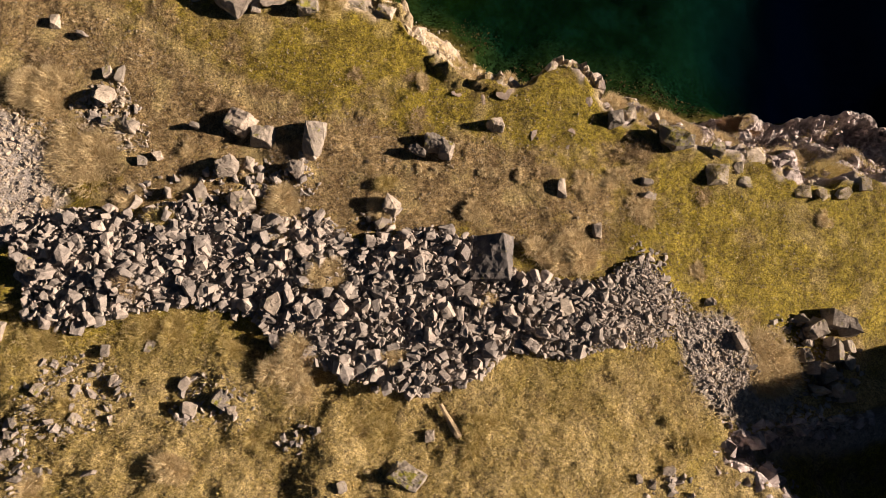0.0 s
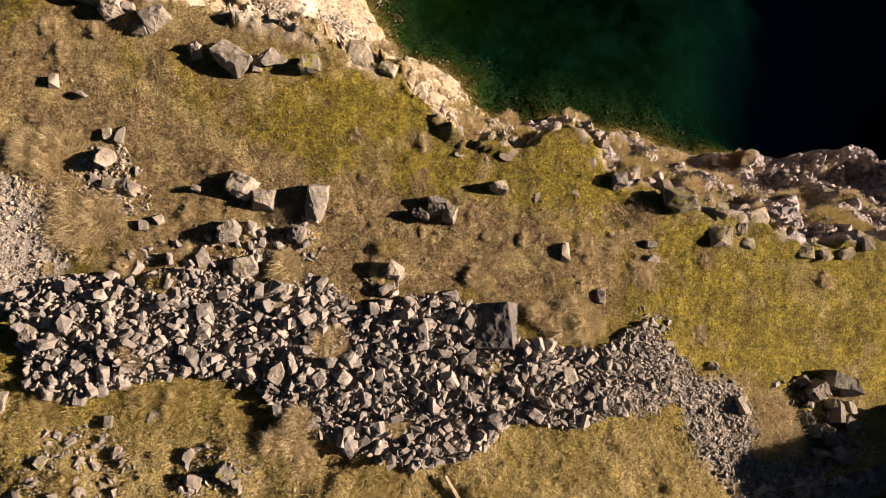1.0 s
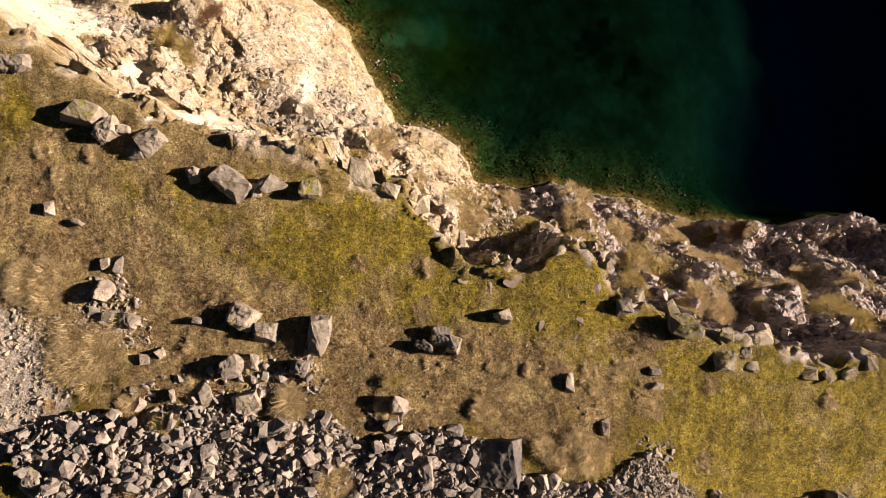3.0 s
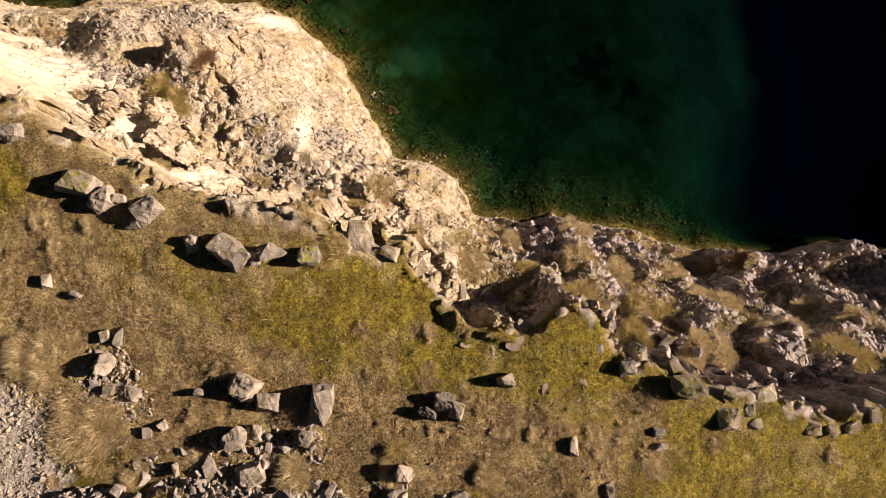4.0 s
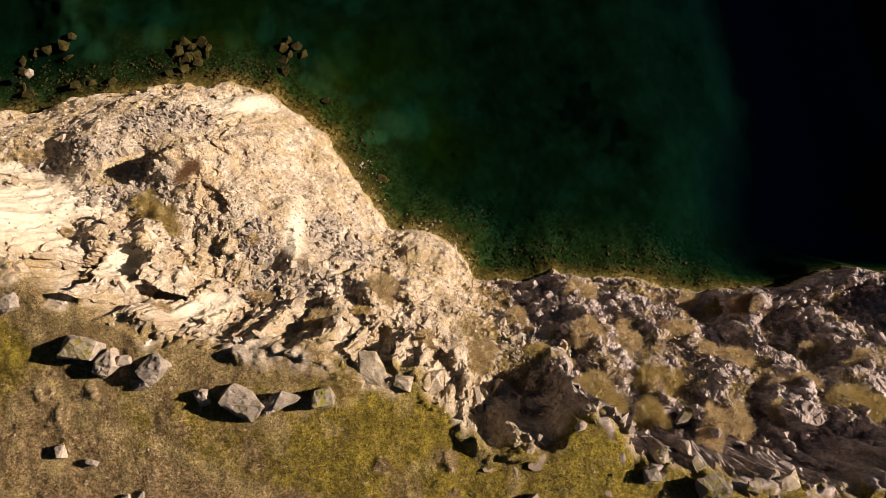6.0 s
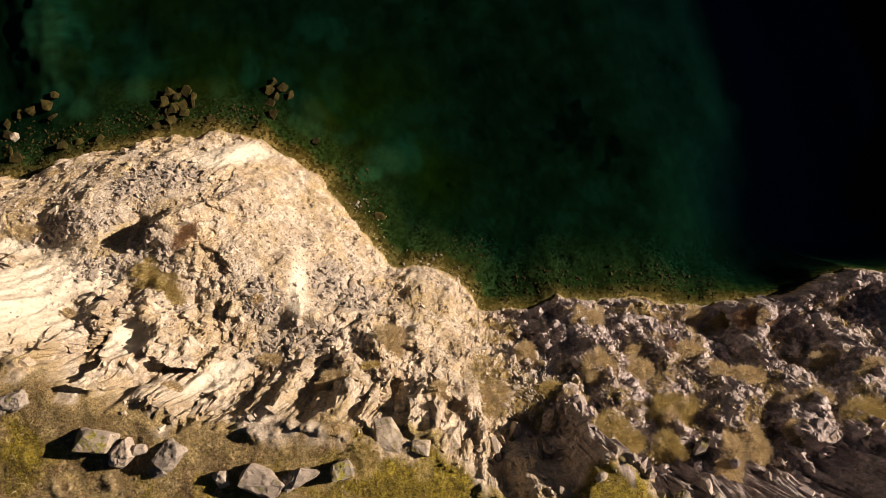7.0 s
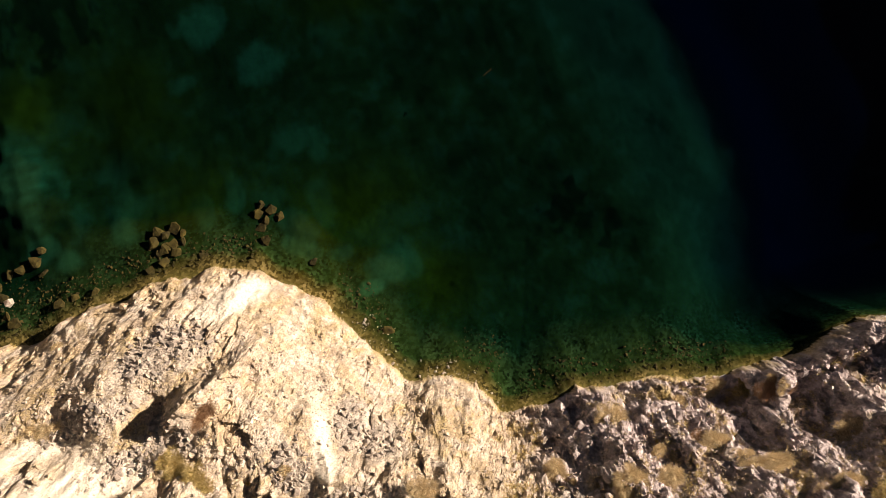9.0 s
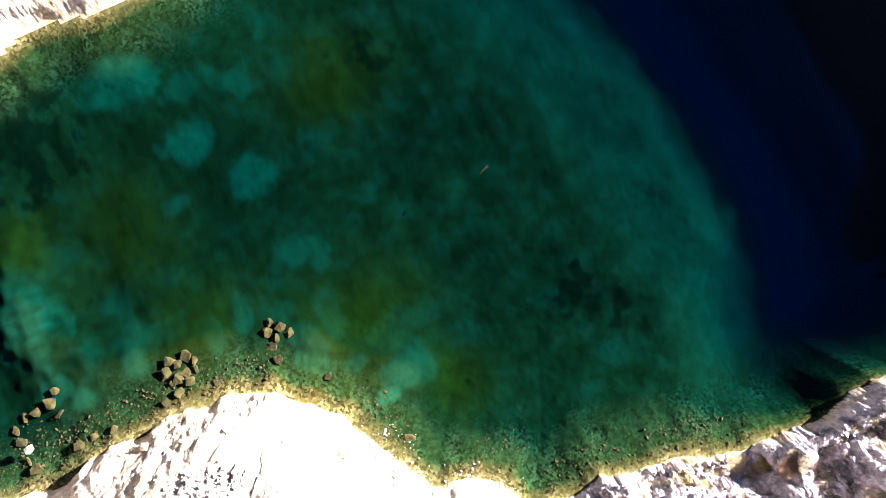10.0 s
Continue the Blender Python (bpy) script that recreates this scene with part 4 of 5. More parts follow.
def stone_shapes(n, seed):
    """Unit stones as arrays of vertices and triangles, for heaps."""
    shapes = []
    for k in range(n):
        me = rock_mesh("stone", LOOSE, seed + k, (1.2, 0.5 + 0.45 * ((k * 37) % 10) / 10, 0.45 + 0.4 * ((k * 53) % 10) / 10), worn=False, wild=0.3 if k % 2 else 0.0)
        v = np.empty(len(me.vertices) * 3, np.float32)
        me.vertices.foreach_get("co", v)
        v = v.reshape(-1, 3)
        v[:, 2] -= v[:, 2].mean()
        me.calc_loop_triangles()
        t = np.empty(len(me.loop_triangles) * 3, np.int32)
        me.loop_triangles.foreach_get("vertices", t)
        shapes.append((v, t.reshape(-1, 3)))
        bpy.data.meshes.remove(me)
    return shapes


SHAPES = stone_shapes(16, 900)


def turns(n, r, tilt):
    """n rotation matrices: any heading, leaning by about tilt radians."""
    a, b, c = r.random(n) * 6.283, r.normal(0, tilt, n), r.normal(0, tilt, n)
    out = np.empty((n, 3, 3))
    for k in range(n):
        out[k] = np.array(Euler((b[k], c[k], a[k])).to_matrix())
    return out


def heap_of(name, P, S, mat, label, category, tilt=0.6, seed=3, dun=None):
    """Many stones in one mesh: places P (n x 3) and sizes S."""
    r = np.random.default_rng(seed)
    R = turns(len(P), r, tilt)
    V, F, base = [], [], 0
    pick = r.integers(0, len(SHAPES), len(P))
    for k in range(len(P)):
        v, t = SHAPES[pick[k]]
        V.append(v @ R[k].T * S[k] + P[k])
        F.append(t + base)
        base += len(v)
    me = mesh_from(name, np.concatenate(V), np.concatenate(F), [mat], smooth=False)
    if dun is not None:
        tone = np.concatenate([np.full(len(v), d) for v, d in zip(V, dun)])
        me.attributes.new("dun", "FLOAT", "POINT").data.foreach_set("value", tone.astype(np.float32))
    return tagged(new(name, me), label, category, kind="stuff")


def spots(n, box, r, ring=None):
    """n random places in a box, or in a ring of points."""
    x, y = [], []
    while len(x) < n:
        px, py = r.uniform(box[0], box[1], n), r.uniform(box[2], box[3], n)
        if ring:
            ok = inside(px, py, ring)
            px, py = px[ok], py[ok]
        x += list(px)
        y += list(py)
    return np.array(x[:n]), np.array(y[:n])


def rubble():
    r = np.random.default_rng(21)
    x, y = spots(44000, (-21, 12.5, -1, 9.5), r, RUBBLE_AREA)
    grade = np.interp(x, (-20, -10, 0, 6, 9, 12), (0.17, 0.155, 0.155, 0.14, 0.095, 0.07))
    size = grade * np.exp(r.normal(0, 0.56, len(x)))
    size = np.clip(size, 0.07, 0.68)
    order = np.argsort(-size)
    kept = []
    grid = {}
    for k in order:
        s = size[k] * 0.31
        if any((x[k] - ox) ** 2 + (y[k] - oy) ** 2 < (0.75 * orad + s) ** 2 for ox, oy, orad in OCCUPIED):
            continue
        cx, cy = int(x[k] // 1.2), int(y[k] // 1.2)
        near = [j for a in (-1, 0, 1) for b in (-1, 0, 1) for j in grid.get((cx + a, cy + b), ())]
        if any((x[k] - x[j]) ** 2 + (y[k] - y[j]) ** 2 < (s + size[j] * 0.31) ** 2 for j in near):
            continue
        grid.setdefault((cx, cy), []).append(k)
        kept.append(k)
    kept = np.array(kept)
    z = land(x, y)["z"]
    P = np.stack([x, y, z + 0.12 * size + 0.5 * r.random(len(x)) ** 1.6 * np.interp(x, (4, 10), (1.0, 0.35))], -1)
    large, rest = kept[:290], kept[290:]
    shapes = [rock_mesh("rubble_rock", RUBBLE, 700 + k, (1.1, 0.6 + 0.04 * (k % 10), 0.6 + 0.04 * ((k * 7) % 10)), False, 2, True, 0.25 if k % 2 else 0.0) for k in range(14)]
    for k in large:
        ob = new("rubble_rock", shapes[int(r.integers(0, 14))])
        ob.matrix_world = pose(P[k][0], P[k][1], P[k][2] - 0.25 * size[k], 32 * r.normal(), 32 * r.normal(), 360 * r.random()) @ Matrix.Diagonal((*[size[k]] * 3, 1))
        tagged(ob, "angular grey rock in a heap of rubble", "rock", "rubble heap")
    heap_of("rubble", P[rest], size[rest], LOOSE, "angular grey rubble heaped along the foot of the ledge", "rubble", 0.5)
    # small stones between them
    fx, fy = spots(5200, (-21, 12.5, -1, 9.5), r, RUBBLE_AREA)
    fs = np.interp(fx, (-20, 4, 9, 12), (0.16, 0.15, 0.12, 0.09)) * np.exp(r.normal(0, 0.3, len(fx)))
    heap_of("small_rubble", np.stack([fx, fy, land(fx, fy)["z"] + 0.15 * fs], -1), fs, LOOSE, "small broken stones between the larger rubble", "rubble", 0.5, 5)


rubble()


def scree(name, rings, n, lo, hi, mat, label, seed, drowned=False):
    """Loose stones over patches: x, y, radius along x and y."""
    r = np.random.default_rng(seed)
    area = np.array([a * b for _, _, a, b in rings])
    pick = r.choice(len(rings), n, p=area / area.sum())
    c = np.array(rings)[pick]
    rad, ang = np.sqrt(r.random(n)) * (0.75 + 0.35 * r.random(n)), r.random(n) * 6.283
    x, y = c[:, 0] + c[:, 2] * rad * np.cos(ang), c[:, 1] + c[:, 3] * rad * np.sin(ang)
    s = lo * (hi / lo) ** (r.random(n) ** 2)
    z = land(x, y)["z"] + 0.1 * s
    if drowned:
        wet = land(x, y)["ds"] > 0.1
        x, y, s, z = x[wet], y[wet], s[wet], np.minimum(z, LEVEL - 0.06 - 0.5 * s)[wet]
    heap_of(name, np.stack([x, y, z], -1), s, mat, label, "stones", 0.5, seed + 1)


scree("gravel", [(-21.5, 10.5, 3.4, 3.6), (14.8, 0.6, 2.0, 2.4), (16.6, -1.2, 1.8, 0.9), (10.2, 3.0, 1.8, 1.4), (-17.0, 14.0, 1.6, 1.6), (-15.8, 12.6, 1.4, 0.9)], 3400, 0.07, 0.28, CLIFFSTONE, "loose pinkish grey gravel and small stones", 31)
scree("fine_gravel", [(9.6, 2.9, 2.4, 1.3), (14.2, 1.4, 2.0, 2.2), (16.2, -0.6, 2.2, 1.4), (12.2, 3.4, 1.2, 1.4)], 4200, 0.06, 0.24, LOOSE, "small angular grey stones at the thin end of the rubble", 43)
scree("strewn_rubble", [(-11.0, 9.4, 4.6, 1.5), (-7.6, 10.2, 2.2, 1.6), (-2.6, 8.0, 1.4, 0.9), (10.6, 6.2, 1.4, 0.9), (-16.4, 13.6, 1.4, 1.2)], 420, 0.12, 0.6, LOOSE, "loose grey rubble strewn in the grass above the heap", 45)
scree("broken_stones", [(-16.5, -0.5, 2.8, 2.2), (-18.5, -2.8, 1.8, 2.0), (-10.2, -0.8, 2.4, 1.4), (-6.5, -2.2, 1.6, 0.8), (19.5, 1.0, 3.4, 2.6), (20, -2.2, 3.6, 1.2), (11.5, -5.0, 1.6, 1.0)], 1100, 0.08, 0.42, LOOSE, "broken stones half sunk in grass", 33)
scree("dark_talus", TALUS, 3000, 0.07, 0.5, TALUSROCK, "grey talus caught on shelves of the quarry face", 35)
scree("cliff_debris", [(-14, 34, 11, 6), (-2, 27, 6, 5), (10, 20, 9, 4), (24, 17, 9, 4), (-24, 40, 8, 4)], 8000, 0.06, 0.24, CLIFFSTONE, "loose cream stones strewn down the quarry face", 37)
scree("pebbles", [(-12, 14, 10, 5), (2, 9.5, 12, 3.5), (14, 7, 8, 3.5), (0, 13, 9, 3), (-18, 19, 5, 5)], 5500, 0.03, 0.11, PEBBLE, "pebbles scattered over the mossy ledge", 39)
scree("shore_stones", [(17, 25.5, 5, 1.8), (22, 24.0, 3, 1.6), (9, 27, 4, 1.6), (3, 31, 3, 2.5), (-5, 38, 2.2, 4), (-23, 48, 9, 2.0), (-33, 48, 4, 3), (-14, 47, 4, 1.5)], 2200, 0.07, 0.26, DIM_BROWN, "drowned olive-brown stones along the shore", 41, True)


def crags(name, n, box, lo, hi, chance, label, seed):
    """Broken rock that stands out of the quarry face, larger where it is steep."""
    r = np.random.default_rng(seed)
    x, y = r.uniform(box[0], box[1], n), r.uniform(box[2], box[3], n)
    f = land(x, y)
    ok = r.random(n) < chance(x, y, f)
    x, y, z = x[ok], y[ok], f["z"][ok]
    s = lo * (hi / lo) ** (r.random(len(x)) ** 1.8)
    P = np.stack([x, y, z - 0.27 * s], -1)
    heap_of(name, P, s, CRAG, label, "rock face", 0.7, seed + 1, 0.9 * ease(P[:, 0], 0.0, 9.0))


def tooth_shapes(mat, seed):
    return [rock_mesh("rock_outcrop", mat, seed + k, (0.9 + 0.05 * (k % 5), 2.6, 1.2 + 0.08 * ((k * 7) % 10)), False, 3, True, 0.14) for k in range(10)]


def teeth():
    """Ribs of rock that run down the face from the ledge's lip, each a piece of the ground."""
    r = np.random.default_rng(79)
    pale_shapes, dun_shapes = tooth_shapes(CRAG, 800), tooth_shapes(DUNROCK, 830)
    line = EDGE[:29]
    for (x0, y0), (x1, y1) in zip(line, line[1:]):
        run = math.hypot(x1 - x0, y1 - y0)
        nx, ny = -(y1 - y0) / run, (x1 - x0) / run
        for k in range(max(1, round(run / 0.95))):
            s, down = (k + r.random()) / max(1, round(run / 0.95)), 0.7 + 3.2 * r.random() ** 1.3
            px, py = x0 + s * (x1 - x0) + nx * down, y0 + s * (y1 - y0) + ny * down
            f = land(np.array([px]), np.array([py]))
            if r.random() < 0.4 or px < 1 or f["de"][0] < 0.35 or f["pale"][0] > 0.3 or f["ds"][0] > -2:
                continue
            drop = math.degrees(math.atan2(height(px - 0.6 * nx, py - 0.6 * ny) - height(px + 0.6 * nx, py + 0.6 * ny), 1.2))
            size = 0.34 + 0.4 * r.random() ** 1.5
            heading = math.degrees(math.atan2(-nx, ny)) + 18 * r.normal() - 14
            ob = new("rock_outcrop", (pale_shapes if px < 2.5 else dun_shapes)[int(r.integers(0, 10))])
            ob.parent = ground
            m = pose(px, py, f["z"][0] - 0.95 * size, 0, 0, heading) @ pose(0, 0, 0, -0.8 * max(0, drop) + 8 * r.normal(), 14 * r.normal(), 0)
            ob.matrix_world = m @ Matrix.Diagonal((size * (0.8 + 0.5 * r.random()), size, size, 1))


teeth()


def along_lip(x, y, f):
    return (1 - f["pale"]) * (f["de"] > 0.0) * (f["ds"] < -1) * (1 - ease(f["u"], 0.24, 0.36)) * (0.35 + 0.65 * ease(layers(x, y, 2.0, 121, 2), -0.2, 0.2))


def down_face(x, y, f):
    return (1 - f["pale"]) * (f["u"] > 0.05) * (f["ds"] < -0.3) * (0.2 + 0.8 * ease(layers(x, y, 3.0, 123, 3), -0.15, 0.3))


def at_cut(x, y, f):
    return (f["cut"] > -0.4) * (f["cut"] < 1.5) * (y < -1.5)


crags("lip_crags", 2600, (-34, 36, 8, 36), 0.2, 1.0, along_lip, "jagged pale broken rock below the ledge's lip", 71)
crags("face_crags", 2600, (-36, 40, 8, 48), 0.16, 0.8, down_face, "broken cream and grey rock of the quarry face", 73)
crags("east_crags", 9000, (2, 37, 11, 26), 0.08, 0.32, down_face, "small broken dun rocks over the shaded face", 77)
crags("cut_crags", 900, (13, 25, -9, -1), 0.3, 1.2, at_cut, "broken rock along a sunken corner", 75)


def bed_stone(x, y, w, d, turn=0):
    count[0] += 1
    h = 0.45 * min(w, d)
    ob = new("drowned_boulder", rock_mesh("drowned_boulder", DIM_BROWN, count[0], (w, d, h), False, 2, True, 0.18))
    ob.matrix_world = pose(x, y, min(height(x, y) - 0.1 * h, LEVEL - 0.12 - h), 0, 0, turn)
    tagged(ob, "brown boulder, dimmed in its colour, drowned in shallow green water", "boulder", "drowned boulders")


bed_stone(-18.03, 50.64, 1.27, 1.09, 52)
bed_stone(-17.50, 49.95, 0.84, 0.74, 57)
bed_stone(-18.97, 50.22, 0.99, 0.93, 9)
bed_stone(-19.52, 50.64, 1.24, 1.07, -40)
bed_stone(-20.17, 49.93, 1.25, 1.05, 47)
bed_stone(-19.37, 49.12, 1.19, 1.19, -9)
bed_stone(-18.47, 49.23, 0.98, 0.98, 8)
bed_stone(-17.62, 49.21, 0.89, 0.78, 51)
bed_stone(-19.40, 47.89, 1.15, 1.13, -36)
bed_stone(-20.05, 48.79, 0.87, 0.74, 19)
bed_stone(-18.40, 48.44, 1.05, 0.89, -17)
bed_stone(-10.37, 50.10, 0.97, 0.75, 55)
bed_stone(-10.89, 49.43, 1.06, 0.95, 47)
bed_stone(-10.45, 48.62, 1.09, 0.85, 52)
bed_stone(-9.59, 49.46, 1.26, 1.07, -1)
bed_stone(-9.13, 48.59, 1.04, 0.79, 21)
bed_stone(-10.82, 46.79, 1.15, 1.07, 4)
bed_stone(-10.94, 48.15, 1.03, 0.83, -38)
bed_stone(-7.42, 43.67, 0.89, 0.68, 36)
bed_stone(-16.25, 47.21, 1.24, 1.01, 55)
bed_stone(-3.22, 35.82, 1.17, 0.83, -25)
bed_stone(-20.85, 47.61, 1.07, 1.01, 49)
bed_stone(-29.78, 52.71, 0.94, 0.76, -24)
bed_stone(-30.54, 51.84, 1.29, 1.07, -19)
bed_stone(-31.91, 51.70, 1.05, 1.04, 42)
bed_stone(-33.25, 51.64, 1.00, 0.79, 48)
bed_stone(-34.21, 49.85, 1.20, 0.88, -39)
bed_stone(-33.19, 47.13, 1.24, 1.21, -13)
bed_stone(-33.81, 48.07, 0.92, 0.66, -56)
bed_stone(-30.19, 50.87, 1.11, 0.86, 34)
bed_stone(-34.33, 50.98, 1.05, 0.76, 58)
bed_stone(-29.12, 47.43, 1.06, 0.97, 24)
bed_stone(-27.74, 47.57, 0.84, 0.75, 17)
bed_stone(-25.93, 47.51, 1.05, 0.84, -16)

# ---- plants ----


PLANTS = {"straw": (STRAW, "dome of dry straw-coloured grass and stems", 900), "twig": (TWIG, "low leafless shrub of bare brown twigs", 260),
          "green": (GREEN, "olive green and straw tussock of rough grass", 750), "red": (RED, "rust-brown leafless bush on the rock face", 480)}


def shrub(x, y, w, d, turn=0, kind="straw"):
    count[0] += 1
    r = np.random.default_rng(count[0])
    mat, label, per = PLANTS[kind]
    n = int(np.clip(per * w * d, 300, 9000))
    size = (w * d) ** 0.5
    # several lobes of their own size and height, so that the clump's outline is broken
    m = int(np.clip(round(3.5 * size), 3, 12))
    la, lr = r.random(m) * 6.283, 0.75 * np.sqrt(r.random(m))
    lobe_x, lobe_y, lobe_r, lobe_h = lr * np.cos(la), lr * np.sin(la), 0.26 + 0.3 * r.random(m), 0.6 + 0.5 * r.random(m)
    pick = r.choice(m, n, p=lobe_r ** 2 / (lobe_r ** 2).sum())
    rad, ang = r.random(n) ** 0.6, r.random(n) * 6.283
    rx, ry = lobe_x[pick] + lobe_r[pick] * rad * np.cos(ang), lobe_y[pick] + lobe_r[pick] * rad * np.sin(ang)
    tall = np.clip(0.24 * size, 0.12, 0.5) * (1 - 0.7 * rad ** 2) * lobe_h[pick]
    roots = np.stack([rx * w * 0.5, ry * d * 0.5, tall * r.random(n) * 0.75], -1)
    a2 = ang + r.normal(0, 1.0, n)
    lean = 0.2 + 0.9 * rad + 0.4 * r.random(n)
    ways = np.stack([np.cos(a2) * lean, np.sin(a2) * lean, 0.3 + 0.8 * r.random(n)], -1)
    ways /= np.linalg.norm(ways, axis=1)[:, None]
    lengths = np.clip(0.2 * size, 0.18, 0.42) * (0.35 + 0.9 * r.random(n))
    me = blade_mesh("shrub", mat, roots, ways, lengths, 0.017, 0.18)
    ob = new("grass_tussock" if kind in ("straw", "green") else "shrub")
    spot = land(np.array([float(x)]), np.array([float(y)]))
    ob.matrix_world = pose(x, y, spot["z"][0] - 0.03 + 0.35 * spot["heap"][0], 0, 0, turn)
    foliage = tagged(new("foliage", me), kind="stuff")
    foliage.parent = ob
    m = max(14, n // 40)
    a3, up = r.random(m) * 6.283, 0.7 + 0.8 * r.random(m)
    core = np.stack([0.3 * w * np.cos(a3) * r.random(m), 0.3 * d * np.sin(a3) * r.random(m), np.zeros(m)], -1)
    out = np.stack([np.cos(a3), np.sin(a3), up], -1)
    out /= np.linalg.norm(out, axis=1)[:, None]
    stems = new("undergrowth", blade_mesh("undergrowth", TWIG, core, out, np.clip(0.25 * size, 0.2, 0.5) * (0.6 + 0.7 * r.random(m)), 0.014, 0.1))
    stems.parent = ob
    tagged(stems, "bare brown stalks at the core", kind="stuff")
    return tagged(ob, label, "tussock" if kind in ("straw", "green") else "shrub", kind + " clumps")


shrub(-17.38, 11.55, 4.61, 4.69, 0, "straw")
shrub(-19.99, 15.17, 3.27, 2.81, 0, "straw")
shrub(-7.52, 8.12, 2.10, 3.02, 0, "straw")
shrub(-5.00, 5.25, 1.77, 2.13, 0, "straw")
shrub(-2.62, 8.89, 1.47, 1.61, 0, "straw")
shrub(6.42, 6.45, 3.41, 2.60, 0, "straw")
shrub(10.81, 12.07, 1.95, 1.64, 0, "twig")
shrub(7.89, 10.01, 1.28, 1.54, 0, "straw")
shrub(2.13, 8.71, 1.26, 1.34, 0, "straw")
shrub(-7.22, 11.76, 1.88, 1.89, 0, "twig")
shrub(10.71, 8.57, 1.45, 1.58, 0, "straw")
shrub(-13.36, 8.26, 1.71, 1.37, 0, "green")
shrub(-19.55, 20.73, 1.17, 1.13, 0, "straw")
shrub(-20.40, 21.83, 1.18, 1.15, 0, "straw")
shrub(-17.88, 21.74, 1.48, 1.27, 0, "straw")
shrub(-3.99, 15.85, 1.18, 1.20, 0, "twig")
shrub(-0.19, 10.70, 1.27, 0.97, 0, "straw")
shrub(2.98, 10.68, 1.16, 0.97, 0, "straw")
shrub(13.64, 5.54, 0.97, 1.37, 0, "straw")
shrub(-9.60, 10.78, 1.13, 1.13, 0, "straw")
shrub(-12.35, 9.82, 1.96, 1.01, 0, "straw")
shrub(-0.30, 15.69, 1.18, 1.03, 0, "straw")
shrub(-1.19, 16.15, 1.48, 0.73, 0, "twig")
shrub(6.03, 10.65, 1.46, 1.15, 0, "twig")
shrub(-12.78, 12.08, 1.13, 1.15, 0, "straw")
shrub(14.00, 9.58, 1.47, 1.15, 0, "twig")
shrub(-0.46, 13.90, 0.88, 0.89, 0, "twig")
shrub(9.37, 10.34, 1.17, 1.15, 0, "straw")
shrub(4.42, 10.38, 1.04, 1.03, 0, "straw")
shrub(-2.48, 10.15, 1.71, 1.13, 0, "green")
shrub(20.96, 8.52, 1.06, 1.14, 0, "straw")
shrub(-15.11, 9.43, 1.66, 1.39, 0, "straw")
shrub(-19.20, 8.92, 0.82, 0.83, 0, "straw")
shrub(-10.92, 14.25, 1.73, 1.18, 0, "twig")
shrub(-20.58, 16.65, 1.43, 1.20, 0, "twig")
shrub(-0.76, 13.31, 1.17, 1.76, 0, "twig")
shrub(2.54, 4.08, 1.11, 1.06, 0, "straw")
shrub(17.12, 1.04, 3.32, 3.66, 0, "straw")
shrub(-6.71, 0.46, 2.54, 3.03, 0, "straw")
shrub(-2.91, -1.63, 2.91, 2.30, 0, "green")
shrub(-7.48, -2.23, 2.62, 1.51, 0, "green")
shrub(-12.36, 2.48, 2.43, 1.63, 0, "green")
shrub(-14.01, 2.75, 2.16, 1.64, 0, "green")
shrub(-18.24, 2.22, 2.14, 1.62, 0, "green")
shrub(1.45, -3.04, 1.58, 1.50, 0, "green")
shrub(2.26, -2.03, 1.86, 1.53, 0, "green")
shrub(12.56, -3.10, 1.60, 1.52, 0, "green")
shrub(-9.33, 1.66, 1.88, 1.61, 0, "green")
shrub(-17.60, -4.15, 1.53, 1.47, 0, "straw")
shrub(-5.70, 4.95, 1.11, 1.13, 0, "twig")
shrub(-11.54, -3.46, 2.32, 1.48, 0, "straw")
shrub(-1.76, 1.37, 1.19, 1.07, 0, "straw")
shrub(-14.49, 4.68, 1.92, 1.12, 0, "twig")
shrub(-16.75, -0.92, 1.57, 1.29, 0, "green")
shrub(-15.89, 35.68, 2.59, 2.18, -5, "red")
shrub(-18.84, 32.79, 2.47, 2.81, -5, "green")
shrub(-3.82, 25.15, 2.56, 2.33, -5, "straw")
shrub(-5.66, 20.14, 2.03, 1.61, -5, "green")
shrub(-14.61, 30.05, 0.99, 0.67, -5, "green")
shrub(-15.69, 25.62, 1.63, 1.23, -5, "straw")
shrub(-27.67, 43.74, 1.25, 0.89, -5, "straw")
shrub(-7.03, 23.81, 2.05, 1.48, -5, "straw")
shrub(2.13, 20.20, 2.06, 1.79, -5, "straw")
shrub(5.43, 21.99, 1.83, 1.65, -5, "straw")
shrub(14.45, 16.68, 2.49, 2.43, -5, "green")
shrub(17.90, 14.07, 2.48, 2.41, -5, "straw")
shrub(21.44, 13.65, 2.08, 2.01, -5, "straw")
shrub(32.57, 12.34, 4.03, 3.40, -5, "straw")
shrub(27.59, 11.83, 1.67, 1.61, -5, "straw")
shrub(28.76, 17.04, 1.69, 1.65, -5, "twig")
shrub(19.41, 18.50, 1.85, 1.48, -5, "straw")
shrub(13.60, 20.37, 1.67, 1.48, -5, "straw")
shrub(10.57, 20.65, 2.08, 1.65, -5, "straw")
shrub(-1.03, 21.73, 1.64, 1.23, -5, "straw")
shrub(22.74, 15.38, 1.67, 1.62, -5, "twig")
shrub(38.65, 9.86, 2.52, 1.61, -5, "straw")
shrub(17.49, 22.25, 1.69, 1.09, -5, "straw")
shrub(7.73, 19.21, 1.65, 1.22, -5, "straw")


